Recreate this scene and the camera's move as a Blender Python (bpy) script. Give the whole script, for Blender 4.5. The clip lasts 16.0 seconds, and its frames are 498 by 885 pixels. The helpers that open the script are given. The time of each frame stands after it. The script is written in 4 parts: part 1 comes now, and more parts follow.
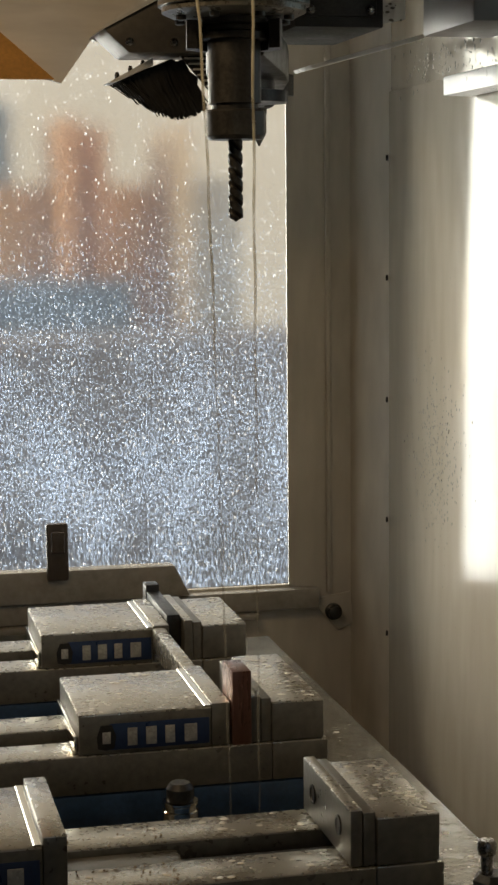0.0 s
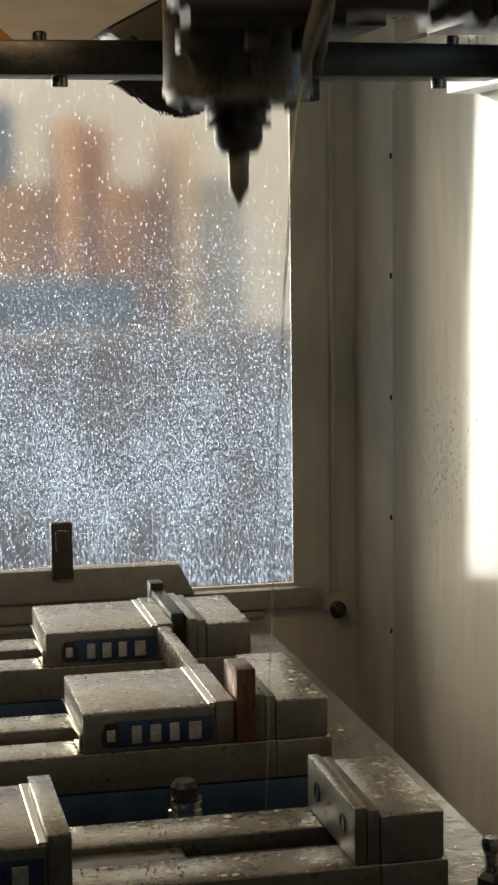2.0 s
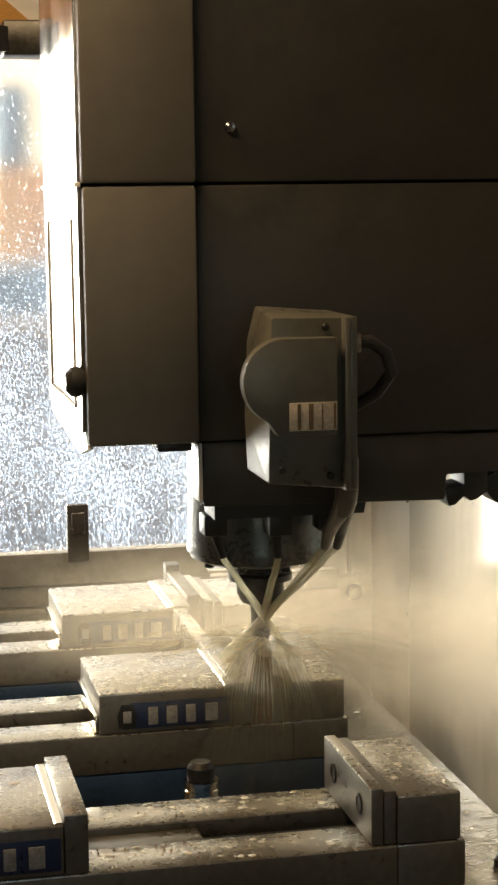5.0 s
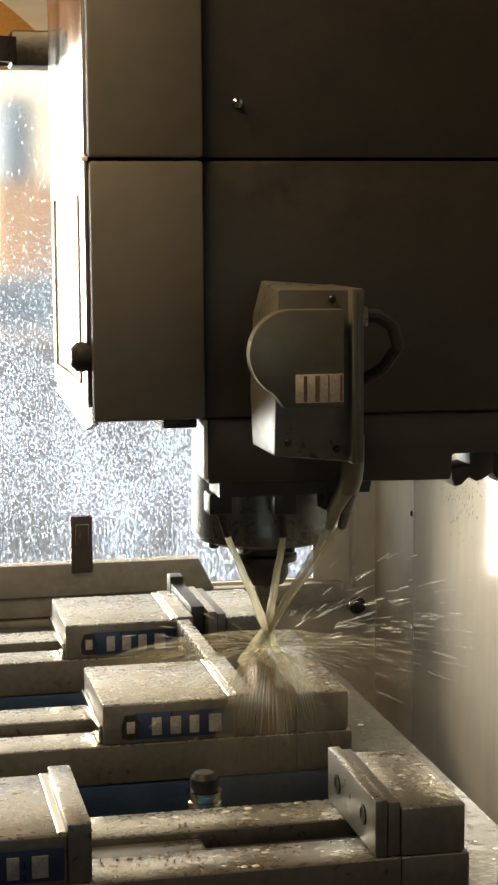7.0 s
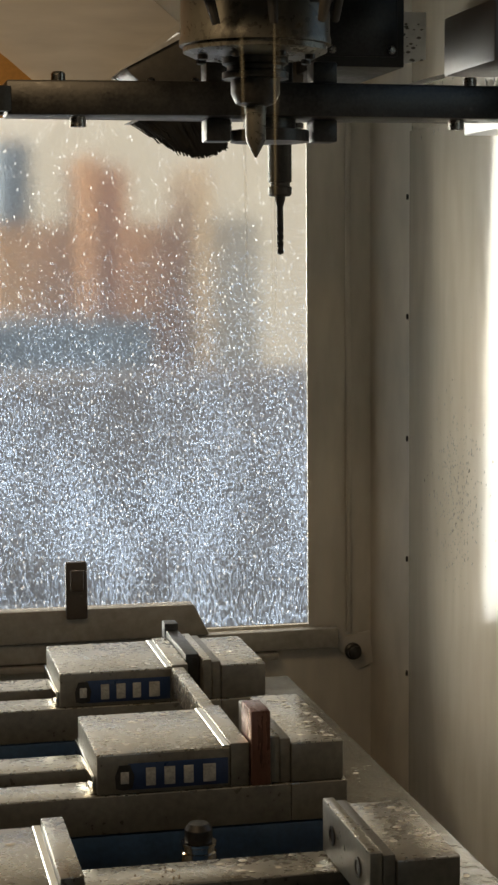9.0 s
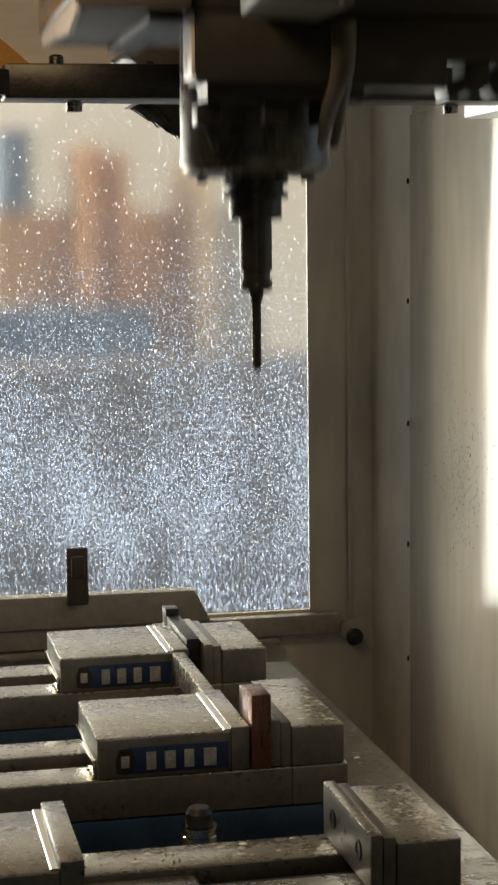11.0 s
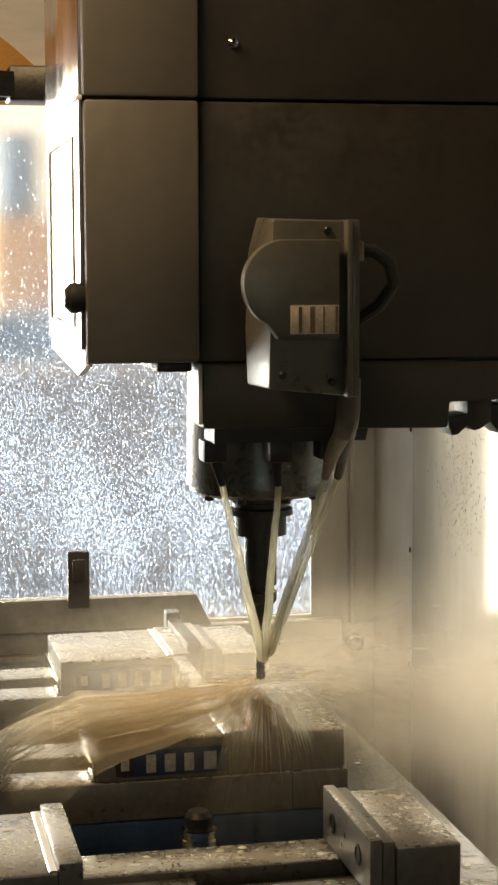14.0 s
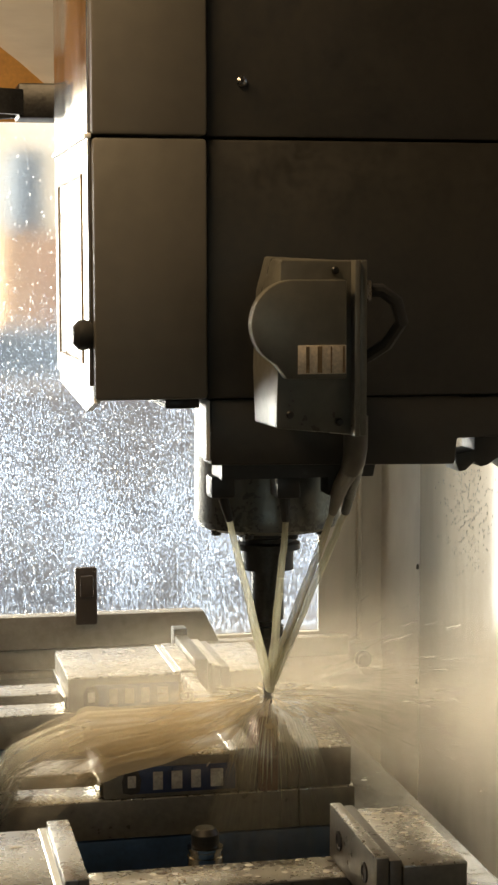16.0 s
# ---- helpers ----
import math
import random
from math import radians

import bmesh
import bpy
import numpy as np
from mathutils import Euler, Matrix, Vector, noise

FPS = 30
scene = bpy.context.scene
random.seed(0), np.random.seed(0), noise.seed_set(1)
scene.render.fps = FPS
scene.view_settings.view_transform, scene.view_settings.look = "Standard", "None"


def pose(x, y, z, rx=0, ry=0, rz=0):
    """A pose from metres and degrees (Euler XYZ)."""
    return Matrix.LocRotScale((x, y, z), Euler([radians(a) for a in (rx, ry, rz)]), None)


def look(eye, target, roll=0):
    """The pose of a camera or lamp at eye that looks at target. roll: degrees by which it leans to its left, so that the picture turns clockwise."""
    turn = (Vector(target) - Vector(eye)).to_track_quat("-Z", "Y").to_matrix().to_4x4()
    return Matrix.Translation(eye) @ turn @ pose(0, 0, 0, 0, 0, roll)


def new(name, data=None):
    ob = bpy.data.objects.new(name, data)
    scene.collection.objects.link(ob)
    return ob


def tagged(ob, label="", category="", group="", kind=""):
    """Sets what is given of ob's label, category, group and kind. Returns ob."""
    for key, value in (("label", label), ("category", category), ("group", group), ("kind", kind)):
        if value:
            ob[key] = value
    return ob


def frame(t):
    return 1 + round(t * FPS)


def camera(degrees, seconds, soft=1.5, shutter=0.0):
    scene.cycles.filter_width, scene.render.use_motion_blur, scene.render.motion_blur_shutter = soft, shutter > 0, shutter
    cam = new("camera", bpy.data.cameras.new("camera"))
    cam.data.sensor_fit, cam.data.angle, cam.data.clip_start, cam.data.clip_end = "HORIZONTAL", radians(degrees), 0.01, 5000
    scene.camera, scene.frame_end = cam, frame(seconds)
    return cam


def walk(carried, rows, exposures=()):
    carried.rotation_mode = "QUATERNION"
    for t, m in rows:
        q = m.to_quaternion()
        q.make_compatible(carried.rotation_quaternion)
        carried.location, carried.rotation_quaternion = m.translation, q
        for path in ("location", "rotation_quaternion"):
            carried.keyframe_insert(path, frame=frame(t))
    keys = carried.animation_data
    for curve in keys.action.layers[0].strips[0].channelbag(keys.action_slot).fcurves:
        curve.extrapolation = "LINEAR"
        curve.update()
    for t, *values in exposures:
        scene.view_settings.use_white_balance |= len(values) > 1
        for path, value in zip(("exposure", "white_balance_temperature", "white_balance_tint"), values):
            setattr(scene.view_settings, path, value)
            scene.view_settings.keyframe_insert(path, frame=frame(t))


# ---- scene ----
cam = camera(15.89, 16.0, soft=2.5, shutter=0.4)
PATH = [
    (0, (-0.4528, -1.3114, 0.4722), (-0.0780, 0.3333, 0.2610), -0.55),
    (0.5, (-0.4486, -1.3126, 0.4755), (-0.0749, 0.3328, 0.2680), -0.68),
    (1, (-0.4476, -1.3075, 0.4717), (-0.0723, 0.3380, 0.2676), -0.77),
    (1.5, (-0.4499, -1.3095, 0.4713), (-0.0754, 0.3356, 0.2626), -0.69),
    (2, (-0.4520, -1.3127, 0.4718), (-0.0818, 0.3329, 0.2594), -0.68),
    (2.5, (-0.4519, -1.3086, 0.4666), (-0.0886, 0.3374, 0.2457), -0.77),
    (3, (-0.4528, -1.3120, 0.4690), (-0.0917, 0.3333, 0.2394), -0.74),
    (5.5, (-0.4518, -1.3076, 0.4684), (-0.0974, 0.3397, 0.2430), -0.73),
    (6, (-0.4510, -1.3063, 0.4664), (-0.0983, 0.3422, 0.2470), -0.68),
    (6.5, (-0.4566, -1.3078, 0.4637), (-0.1021, 0.3410, 0.2495), -0.34),
    (7, (-0.4552, -1.3088, 0.4638), (-0.1016, 0.3404, 0.2513), -0.38),
    (7.5, (-0.4543, -1.3075, 0.4648), (-0.1012, 0.3426, 0.2587), -0.38),
    (8, (-0.4528, -1.3106, 0.4716), (-0.0957, 0.3406, 0.2819), -0.39),
    (8.5, (-0.4528, -1.3089, 0.4718), (-0.0945, 0.3438, 0.2974), -0.41),
    (11, (-0.4487, -1.3033, 0.4657), (-0.0935, 0.3488, 0.2808), -0.63),
    (11.5, (-0.4496, -1.3023, 0.4580), (-0.0943, 0.3479, 0.2564), -0.58),
    (12, (-0.4495, -1.3028, 0.4589), (-0.0945, 0.3458, 0.2440), -0.71),
    (12.5, (-0.4474, -1.3063, 0.4598), (-0.0923, 0.3427, 0.2482), -0.71),
    (13, (-0.4484, -1.3072, 0.4588), (-0.0923, 0.3429, 0.2580), -0.53),
    (13.5, (-0.4505, -1.3088, 0.4615), (-0.0951, 0.3429, 0.2730), -0.44),
    (14, (-0.4478, -1.3023, 0.4627), (-0.0952, 0.3511, 0.2839), -0.22),
    (14.5, (-0.4487, -1.3007, 0.4635), (-0.0966, 0.3536, 0.2929), -0.07),
    (15, (-0.4444, -1.3006, 0.4639), (-0.0953, 0.3548, 0.2969), -0.37),
    (15.5, (-0.4442, -1.2978, 0.4623), (-0.0977, 0.3582, 0.2961), -0.25),
    (16, (-0.4477, -1.3047, 0.4649), (-0.1023, 0.3516, 0.3005), -0.12),
]
EXPOSURES = [(0, 0.08), (1.9, 0.08), (2.5, 0.08), (2.8, 0.6), (3.0, 1.05), (3.2, 1.15), (4.2, 1.2), (7.0, 1.15), (7.55, 0.92), (8.1, 0.25), (8.6, 0.14), (10.9, 0.1), (11.4, 0.1), (11.8, 0.48), (12.9, 0.7), (13.4, 0.95), (16.0, 0.93)]
walk(cam, [(t, look(e, g, r)) for t, e, g, r in PATH], [(t, v, 7120 + 330 * min(1.0, max(0.0, v)), 9) for t, v in EXPOSURES])

# ---------------------------------------------------------------- light
world = bpy.data.worlds.new("world")
scene.world = world
world.use_nodes = True
wn = world.node_tree.nodes
sky = wn.new("ShaderNodeTexSky")
sky.sky_type = 'NISHITA'
sky.sun_disc = False
sky.sun_elevation = radians(35)
sky.sun_rotation = radians(-30)
wn["Background"].inputs["Strength"].default_value = 0.12
world.node_tree.links.new(sky.outputs[0], wn["Background"].inputs[0])

sun = new("sun", bpy.data.lights.new("sun", 'SUN'))
sun.data.energy = 1.0
sun.data.angle = radians(12)
sun.data.color = (1.0, 0.93, 0.82)
sun.matrix_world = look((-3.0, 5.2, 4.2), (0, 0, 0))

# daylight of the wide shop door, outside the far window
shop_door_light = new("shop_door_light", bpy.data.lights.new("shop_door_light", 'AREA'))
shop_door_light.data.shape = 'RECTANGLE'
shop_door_light.data.size, shop_door_light.data.size_y = 2.8, 2.8
shop_door_light.data.energy = 200
shop_door_light.data.color = (0.86, 0.93, 1.0)
shop_door_light.matrix_world = look((-1.95, 5.6, 0.45), (0.1, 1.0, 0.25))

# warm work lamp of the machine, high by the doors
work_lamp_light = new("work_lamp_light", bpy.data.lights.new("work_lamp_light", 'AREA'))
work_lamp_light.data.shape = 'RECTANGLE'
work_lamp_light.data.size, work_lamp_light.data.size_y = 0.5, 0.10
work_lamp_light.data.energy = 2.6
work_lamp_light.data.color = (1.0, 0.74, 0.46)
work_lamp_light.matrix_world = look((-0.54, 0.06, 1.00), (-0.20, 0.28, 0.62))

# ceiling lamps of the shop outside
shop_lamp_light = new("shop_lamp_light", bpy.data.lights.new("shop_lamp_light", 'AREA'))
shop_lamp_light.data.size = 2.0
shop_lamp_light.data.energy = 75
shop_lamp_light.data.color = (1.0, 0.90, 0.76)
shop_lamp_light.matrix_world = look((1.2, 2.6, 3.2), (0.7, 5.5, 0.0))


# ---------------------------------------------------------------- materials
def mat(name, color, rough=0.5, metal=0.0, var=0.15, scale=30.0, bump=0.0, bscale=120.0,
        spots=0.0, stretch=(1, 1, 1), rvar=0.1, spec=0.5, dark=None):
    """A painted or metal surface with two scales of stain, fine relief and gloss that varies."""
    m = bpy.data.materials.new(name)
    m.use_nodes = True
    nt = m.node_tree
    n, l = nt.nodes, nt.links
    b = n["Principled BSDF"]
    co = n.new("ShaderNodeTexCoord")
    mp = n.new("ShaderNodeMapping")
    mp.inputs["Scale"].default_value = stretch
    l.new(co.outputs["Object"], mp.inputs[0])
    a = n.new("ShaderNodeTexNoise")
    a.inputs["Scale"].default_value = scale
    a.inputs["Detail"].default_value = 6
    l.new(mp.outputs[0], a.inputs[0])
    c = n.new("ShaderNodeTexNoise")
    c.inputs["Scale"].default_value = scale * 7
    c.inputs["Detail"].default_value = 3
    l.new(mp.outputs[0], c.inputs[0])
    add = n.new("ShaderNodeMath")
    add.operation = 'ADD'
    l.new(a.outputs[0], add.inputs[0])
    l.new(c.outputs[0], add.inputs[1])
    ramp = n.new("ShaderNodeMapRange")
    ramp.inputs[1].default_value, ramp.inputs[2].default_value = 0.7, 1.3
    l.new(add.outputs[0], ramp.inputs[0])
    mix = n.new("ShaderNodeMix")
    mix.data_type = 'RGBA'
    lo = dark or [max(0, x * (1 - var)) for x in color]
    hi = [min(1, x * (1 + var)) for x in color]
    mix.inputs[6].default_value = (*lo, 1)
    mix.inputs[7].default_value = (*hi, 1)
    l.new(ramp.outputs[0], mix.inputs[0])
    col = mix.outputs[2]
    rr = n.new("ShaderNodeMapRange")
    rr.inputs[3].default_value, rr.inputs[4].default_value = max(0.02, rough - rvar), min(1, rough + rvar)
    l.new(ramp.outputs[0], rr.inputs[0])
    ro = rr.outputs[0]
    if spots:
        v = n.new("ShaderNodeTexVoronoi")
        v.inputs["Scale"].default_value = spots
        l.new(co.outputs["Object"], v.inputs[0])
        s = n.new("ShaderNodeMapRange")
        s.inputs[1].default_value, s.inputs[2].default_value = 0.16, 0.26
        l.new(v.outputs["Distance"], s.inputs[0])
        mx = n.new("ShaderNodeMix")
        mx.data_type = 'FLOAT'
        mx.inputs[2].default_value = 0.05
        l.new(s.outputs[0], mx.inputs[0])
        l.new(ro, mx.inputs[3])
        ro = mx.outputs[0]
    l.new(col, b.inputs["Base Color"])
    l.new(ro, b.inputs["Roughness"])
    b.inputs["Metallic"].default_value = metal
    b.inputs["Specular IOR Level"].default_value = spec
    if bump:
        bn = n.new("ShaderNodeTexNoise")
        bn.inputs["Scale"].default_value = bscale
        bn.inputs["Detail"].default_value = 4
        l.new(mp.outputs[0], bn.inputs[0])
        bp = n.new("ShaderNodeBump")
        bp.inputs["Strength"].default_value = bump
        bp.inputs["Distance"].default_value = 0.002
        l.new(bn.outputs[0], bp.inputs["Height"])
        l.new(bp.outputs[0], b.inputs["Normal"])
    return m


WALL = mat("beige_sheet_metal", (0.52, 0.485, 0.42), 0.34, 0, 0.16, 5, 0.04, 40, stretch=(1, 1, 0.25), rvar=0.06)
WALL_R = mat("satin_sheet_metal", (0.44, 0.40, 0.33), 0.12, 0, 0.08, 6, 0.006, 25, stretch=(1, 1, 0.2), rvar=0.03, spec=0.6)
WHITE = mat("white_paint", (0.78, 0.77, 0.74), 0.35, 0, 0.08, 12, 0.05, 80)
# ledge and sill: a darker beige than the wall
LEDGE = mat("dark_beige_ledge", (0.27, 0.25, 0.215), 0.4, 0, 0.2, 14, 0.05, 60)
BRUSHED = mat("scratched_white_sheet", (0.80, 0.78, 0.75), 0.38, 0.0, 0.10, 6, 0.05, 90, stretch=(0.3, 1, 1.6))
ENAMEL = mat("glossy_enamel", (0.60, 0.57, 0.53), 0.16, 0.95, 0.35, 22, 0.03, 60, stretch=(1, 1, 0.3), rvar=0.08)
LATCH = mat("brown_plastic", (0.06, 0.045, 0.035), 0.45, 0, 0.1, 20, 0.05, 60)
HEADPAINT = mat("dark_grey_paint", (0.125, 0.117, 0.102), 0.5, 0, 0.08, 9, 0.08, 60, rvar=0.08)
HEADBLACK = mat("black_casting_paint", (0.027, 0.025, 0.021), 0.45, 0, 0.2, 20, 0.08, 90)
MOTOR = mat("grey_cast_aluminium", (0.16, 0.153, 0.127), 0.36, 0.25, 0.16, 14, 0.08, 90)
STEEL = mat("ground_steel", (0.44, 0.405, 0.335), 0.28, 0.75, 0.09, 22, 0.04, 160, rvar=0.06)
# darker than the vise tops: shade of the sides is put into this colour
STEELSIDE = mat("worn_shaded_steel", (0.165, 0.155, 0.128), 0.36, 0.35, 0.25, 18, 0.2, 130, rvar=0.12)
BLACKSTEEL = mat("blackened_steel", (0.045, 0.043, 0.04), 0.38, 0.6, 0.3, 40, 0.1, 200)
TOOLSTEEL = mat("tool_steel", (0.28, 0.27, 0.26), 0.28, 1.0, 0.15, 50, 0.05, 200)
BLUE = mat("blue_casting_paint", (0.024, 0.060, 0.125), 0.42, 0, 0.3, 25, 0.25, 90)
BADGE = mat("blue_badge", (0.013, 0.034, 0.10), 0.35, 0, 0.2, 30)
INK = mat("badge_white", (0.38, 0.38, 0.355), 0.45, 0, 0.35, 60)
NOSE = mat("nose_steel", (0.14, 0.134, 0.115), 0.32, 0.4, 0.15, 25, 0.08, 150)
POLISHED = mat("polished_steel", (0.62, 0.58, 0.50), 0.09, 1.0, 0.05, 30)
COPPER = mat("copper_bar", (0.16, 0.072, 0.05), 0.30, 0.6, 0.18, 30, 0.05, 150, stretch=(1, 1, 0.2))
WETSTEEL = mat("wet_table_steel", (0.21, 0.195, 0.155), 0.20, 0.5, 0.4, 22, 1.0, 48, rvar=0.08)
HOUSING = mat("brown_grey_casting", (0.11, 0.098, 0.08), 0.42, 0, 0.2, 16, 0.08, 90)
RUBBER = mat("black_rubber", (0.02, 0.02, 0.02), 0.6, 0, 0.3, 40)
BRISTLE = mat("brush_bristle", (0.03, 0.028, 0.025), 0.6, 0, 0.3, 60)
LABEL = mat("worn_label", (0.72, 0.62, 0.50), 0.5, 0, 0.25, 60)
RUST = mat("stained_chips", (0.25, 0.17, 0.09), 0.6, 0.4, 0.4, 70, 0.4, 200)
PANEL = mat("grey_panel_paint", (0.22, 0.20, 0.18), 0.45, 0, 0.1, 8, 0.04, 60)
TRAY = mat("grey_tray", (0.20, 0.19, 0.17), 0.4, 0.3, 0.2, 10)
CONCRETE = mat("shop_floor", (0.24, 0.22, 0.20), 0.7, 0, 0.15, 2)
SHOPWALL = mat("glowing_shop_wall", (0.74, 0.68, 0.58), 0.8, 0, 0.05, 1)
# the backdrop wall is no lamp; a beige glow is added to brighten it
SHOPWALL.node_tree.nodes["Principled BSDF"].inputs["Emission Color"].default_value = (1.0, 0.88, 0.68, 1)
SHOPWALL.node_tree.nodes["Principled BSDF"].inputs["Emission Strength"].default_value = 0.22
ORANGE = mat("orange_rack_paint", (0.56, 0.27, 0.10), 0.5, 0, 0.1, 4)
CARDBOARD = mat("brown_cartons", (0.50, 0.29, 0.13), 0.8, 0, 0.15, 3)
SLATE = mat("blue_grey_cover", (0.12, 0.16, 0.21), 0.7, 0, 0.15, 3)
GREYBOX = mat("grey_cabinet", (0.36, 0.33, 0.28), 0.6, 0, 0.1, 3)
TAN = mat("tan_post", (0.74, 0.54, 0.32), 0.6, 0, 0.1, 3)


def glass_material():
    """A polycarbonate pane, clouded by fine scratches, with coolant specks that grow denser low down."""
    m = bpy.data.materials.new("splashed_polycarbonate")
    m.use_nodes = True
    nt = m.node_tree
    n, l = nt.nodes, nt.links
    for x in list(n):
        n.remove(x)
    out = n.new("ShaderNodeOutputMaterial")
    clear = n.new("ShaderNodeBsdfRefraction")
    clear.inputs["IOR"].default_value = 1.08
    clear.inputs["Roughness"].default_value = 0.30
    clear.inputs["Color"].default_value = (0.97, 0.95, 0.90, 1)
    film = n.new("ShaderNodeBsdfTranslucent")
    film.inputs["Color"].default_value = (0.50, 0.62, 0.81, 1)
    gloss = n.new("ShaderNodeBsdfGlossy")
    gloss.inputs["Roughness"].default_value = 0.1
    co = n.new("ShaderNodeTexCoord")
    sep = n.new("ShaderNodeSeparateXYZ")
    l.new(co.outputs["Object"], sep.inputs[0])
    mp = n.new("ShaderNodeMapping")
    mp.inputs["Scale"].default_value = (1, 1, 0.55)
    l.new(co.outputs["Object"], mp.inputs[0])
    fine = n.new("ShaderNodeTexNoise")
    fine.inputs["Scale"].default_value = 400
    fine.inputs["Detail"].default_value = 2
    l.new(mp.outputs[0], fine.inputs[0])
    big = n.new("ShaderNodeTexNoise")
    big.inputs["Scale"].default_value = 7
    l.new(mp.outputs[0], big.inputs[0])
    # the film thickens downwards
    low = n.new("ShaderNodeMapRange")
    low.inputs[1].default_value, low.inputs[2].default_value = 0.56, 0.15
    low.inputs[3].default_value, low.inputs[4].default_value = 0.72, 0.51
    l.new(sep.outputs[2], low.inputs[0])
    # near the sill it has run off in streaks
    run = n.new("ShaderNodeMapRange")
    run.inputs[1].default_value, run.inputs[2].default_value = 0.10, -0.08
    run.inputs[3].default_value, run.inputs[4].default_value = 0.0, 0.055
    l.new(sep.outputs[2], run.inputs[0])
    smap = n.new("ShaderNodeMapping")
    smap.inputs["Scale"].default_value = (1, 1, 0.26)
    l.new(co.outputs["Object"], smap.inputs[0])
    streak = n.new("ShaderNodeTexNoise")
    streak.inputs["Scale"].default_value = 400
    streak.inputs["Detail"].default_value = 2
    l.new(smap.outputs[0], streak.inputs[0])
    smix = n.new("ShaderNodeMapRange")
    smix.inputs[1].default_value, smix.inputs[2].default_value = 0.04, -0.07
    l.new(sep.outputs[2], smix.inputs[0])
    grain = n.new("ShaderNodeMix")
    grain.data_type = 'FLOAT'
    l.new(smix.outputs[0], grain.inputs[0])
    l.new(fine.outputs[0], grain.inputs[2])
    l.new(streak.outputs[0], grain.inputs[3])
    wob = n.new("ShaderNodeMath")
    wob.operation = 'MULTIPLY_ADD'
    l.new(big.outputs[0], wob.inputs[0])
    wob.inputs[1].default_value = -0.26
    lowrun = n.new("ShaderNodeMath")
    lowrun.operation = 'ADD'
    l.new(low.outputs[0], lowrun.inputs[0])
    l.new(run.outputs[0], lowrun.inputs[1])
    l.new(lowrun.outputs[0], wob.inputs[2])
    off = n.new("ShaderNodeMath")
    off.operation = 'ADD'
    l.new(wob.outputs[0], off.inputs[0])
    off.inputs[1].default_value = 0.135
    sub = n.new("ShaderNodeMath")
    sub.operation = 'SUBTRACT'
    l.new(grain.outputs[0], sub.inputs[0])
    l.new(off.outputs[0], sub.inputs[1])
    speck = n.new("ShaderNodeMapRange")
    speck.inputs[1].default_value, speck.inputs[2].default_value = -0.05, 0.13
    speck.inputs[3].default_value, speck.inputs[4].default_value = 0.04, 0.58
    l.new(sub.outputs[0], speck.inputs[0])
    # sparse larger drops
    vo = n.new("ShaderNodeTexVoronoi")
    vo.inputs["Scale"].default_value = 150
    dmap = n.new("ShaderNodeMapping")
    dmap.inputs["Scale"].default_value = (1.15, 1, 0.6)
    l.new(co.outputs["Object"], dmap.inputs[0])
    l.new(dmap.outputs[0], vo.inputs[0])
    dot = n.new("ShaderNodeMapRange")
    # each drop has its own size
    size = n.new("ShaderNodeSeparateColor")
    l.new(vo.outputs["Color"], size.inputs[0])
    rim = n.new("ShaderNodeMapRange")
    rim.inputs[3].default_value, rim.inputs[4].default_value = 0.12, 0.30
    l.new(size.outputs[1], rim.inputs[0])
    l.new(rim.outputs[0], dot.inputs[1])
    dot.inputs[2].default_value = 0.06
    dot.inputs[4].default_value = 0.95
    l.new(vo.outputs["Distance"], dot.inputs[0])
    pick = n.new("ShaderNodeMath")
    pick.operation = 'GREATER_THAN'
    pick.inputs[1].default_value = 0.54
    l.new(vo.outputs["Color"], pick.inputs[0])
    both = n.new("ShaderNodeMath")
    both.operation = 'MULTIPLY'
    l.new(dot.outputs[0], both.inputs[0])
    l.new(pick.outputs[0], both.inputs[1])
    mix0 = n.new("ShaderNodeMixShader")
    l.new(speck.outputs[0], mix0.inputs[0])
    l.new(clear.outputs[0], mix0.inputs[1])
    l.new(film.outputs[0], mix0.inputs[2])
    bead = n.new("ShaderNodeBsdfTranslucent")
    bead.inputs["Color"].default_value = (0.97, 0.98, 1.0, 1)
    mix = n.new("ShaderNodeMixShader")
    l.new(both.outputs[0], mix.inputs[0])
    l.new(mix0.outputs[0], mix.inputs[1])
    l.new(bead.outputs[0], mix.inputs[2])
    m2 = n.new("ShaderNodeMixShader")
    m2.inputs[0].default_value = 0.04
    l.new(mix.outputs[0], m2.inputs[1])
    l.new(gloss.outputs[0], m2.inputs[2])
    l.new(m2.outputs[0], out.inputs[0])
    return m


GLASS = glass_material()


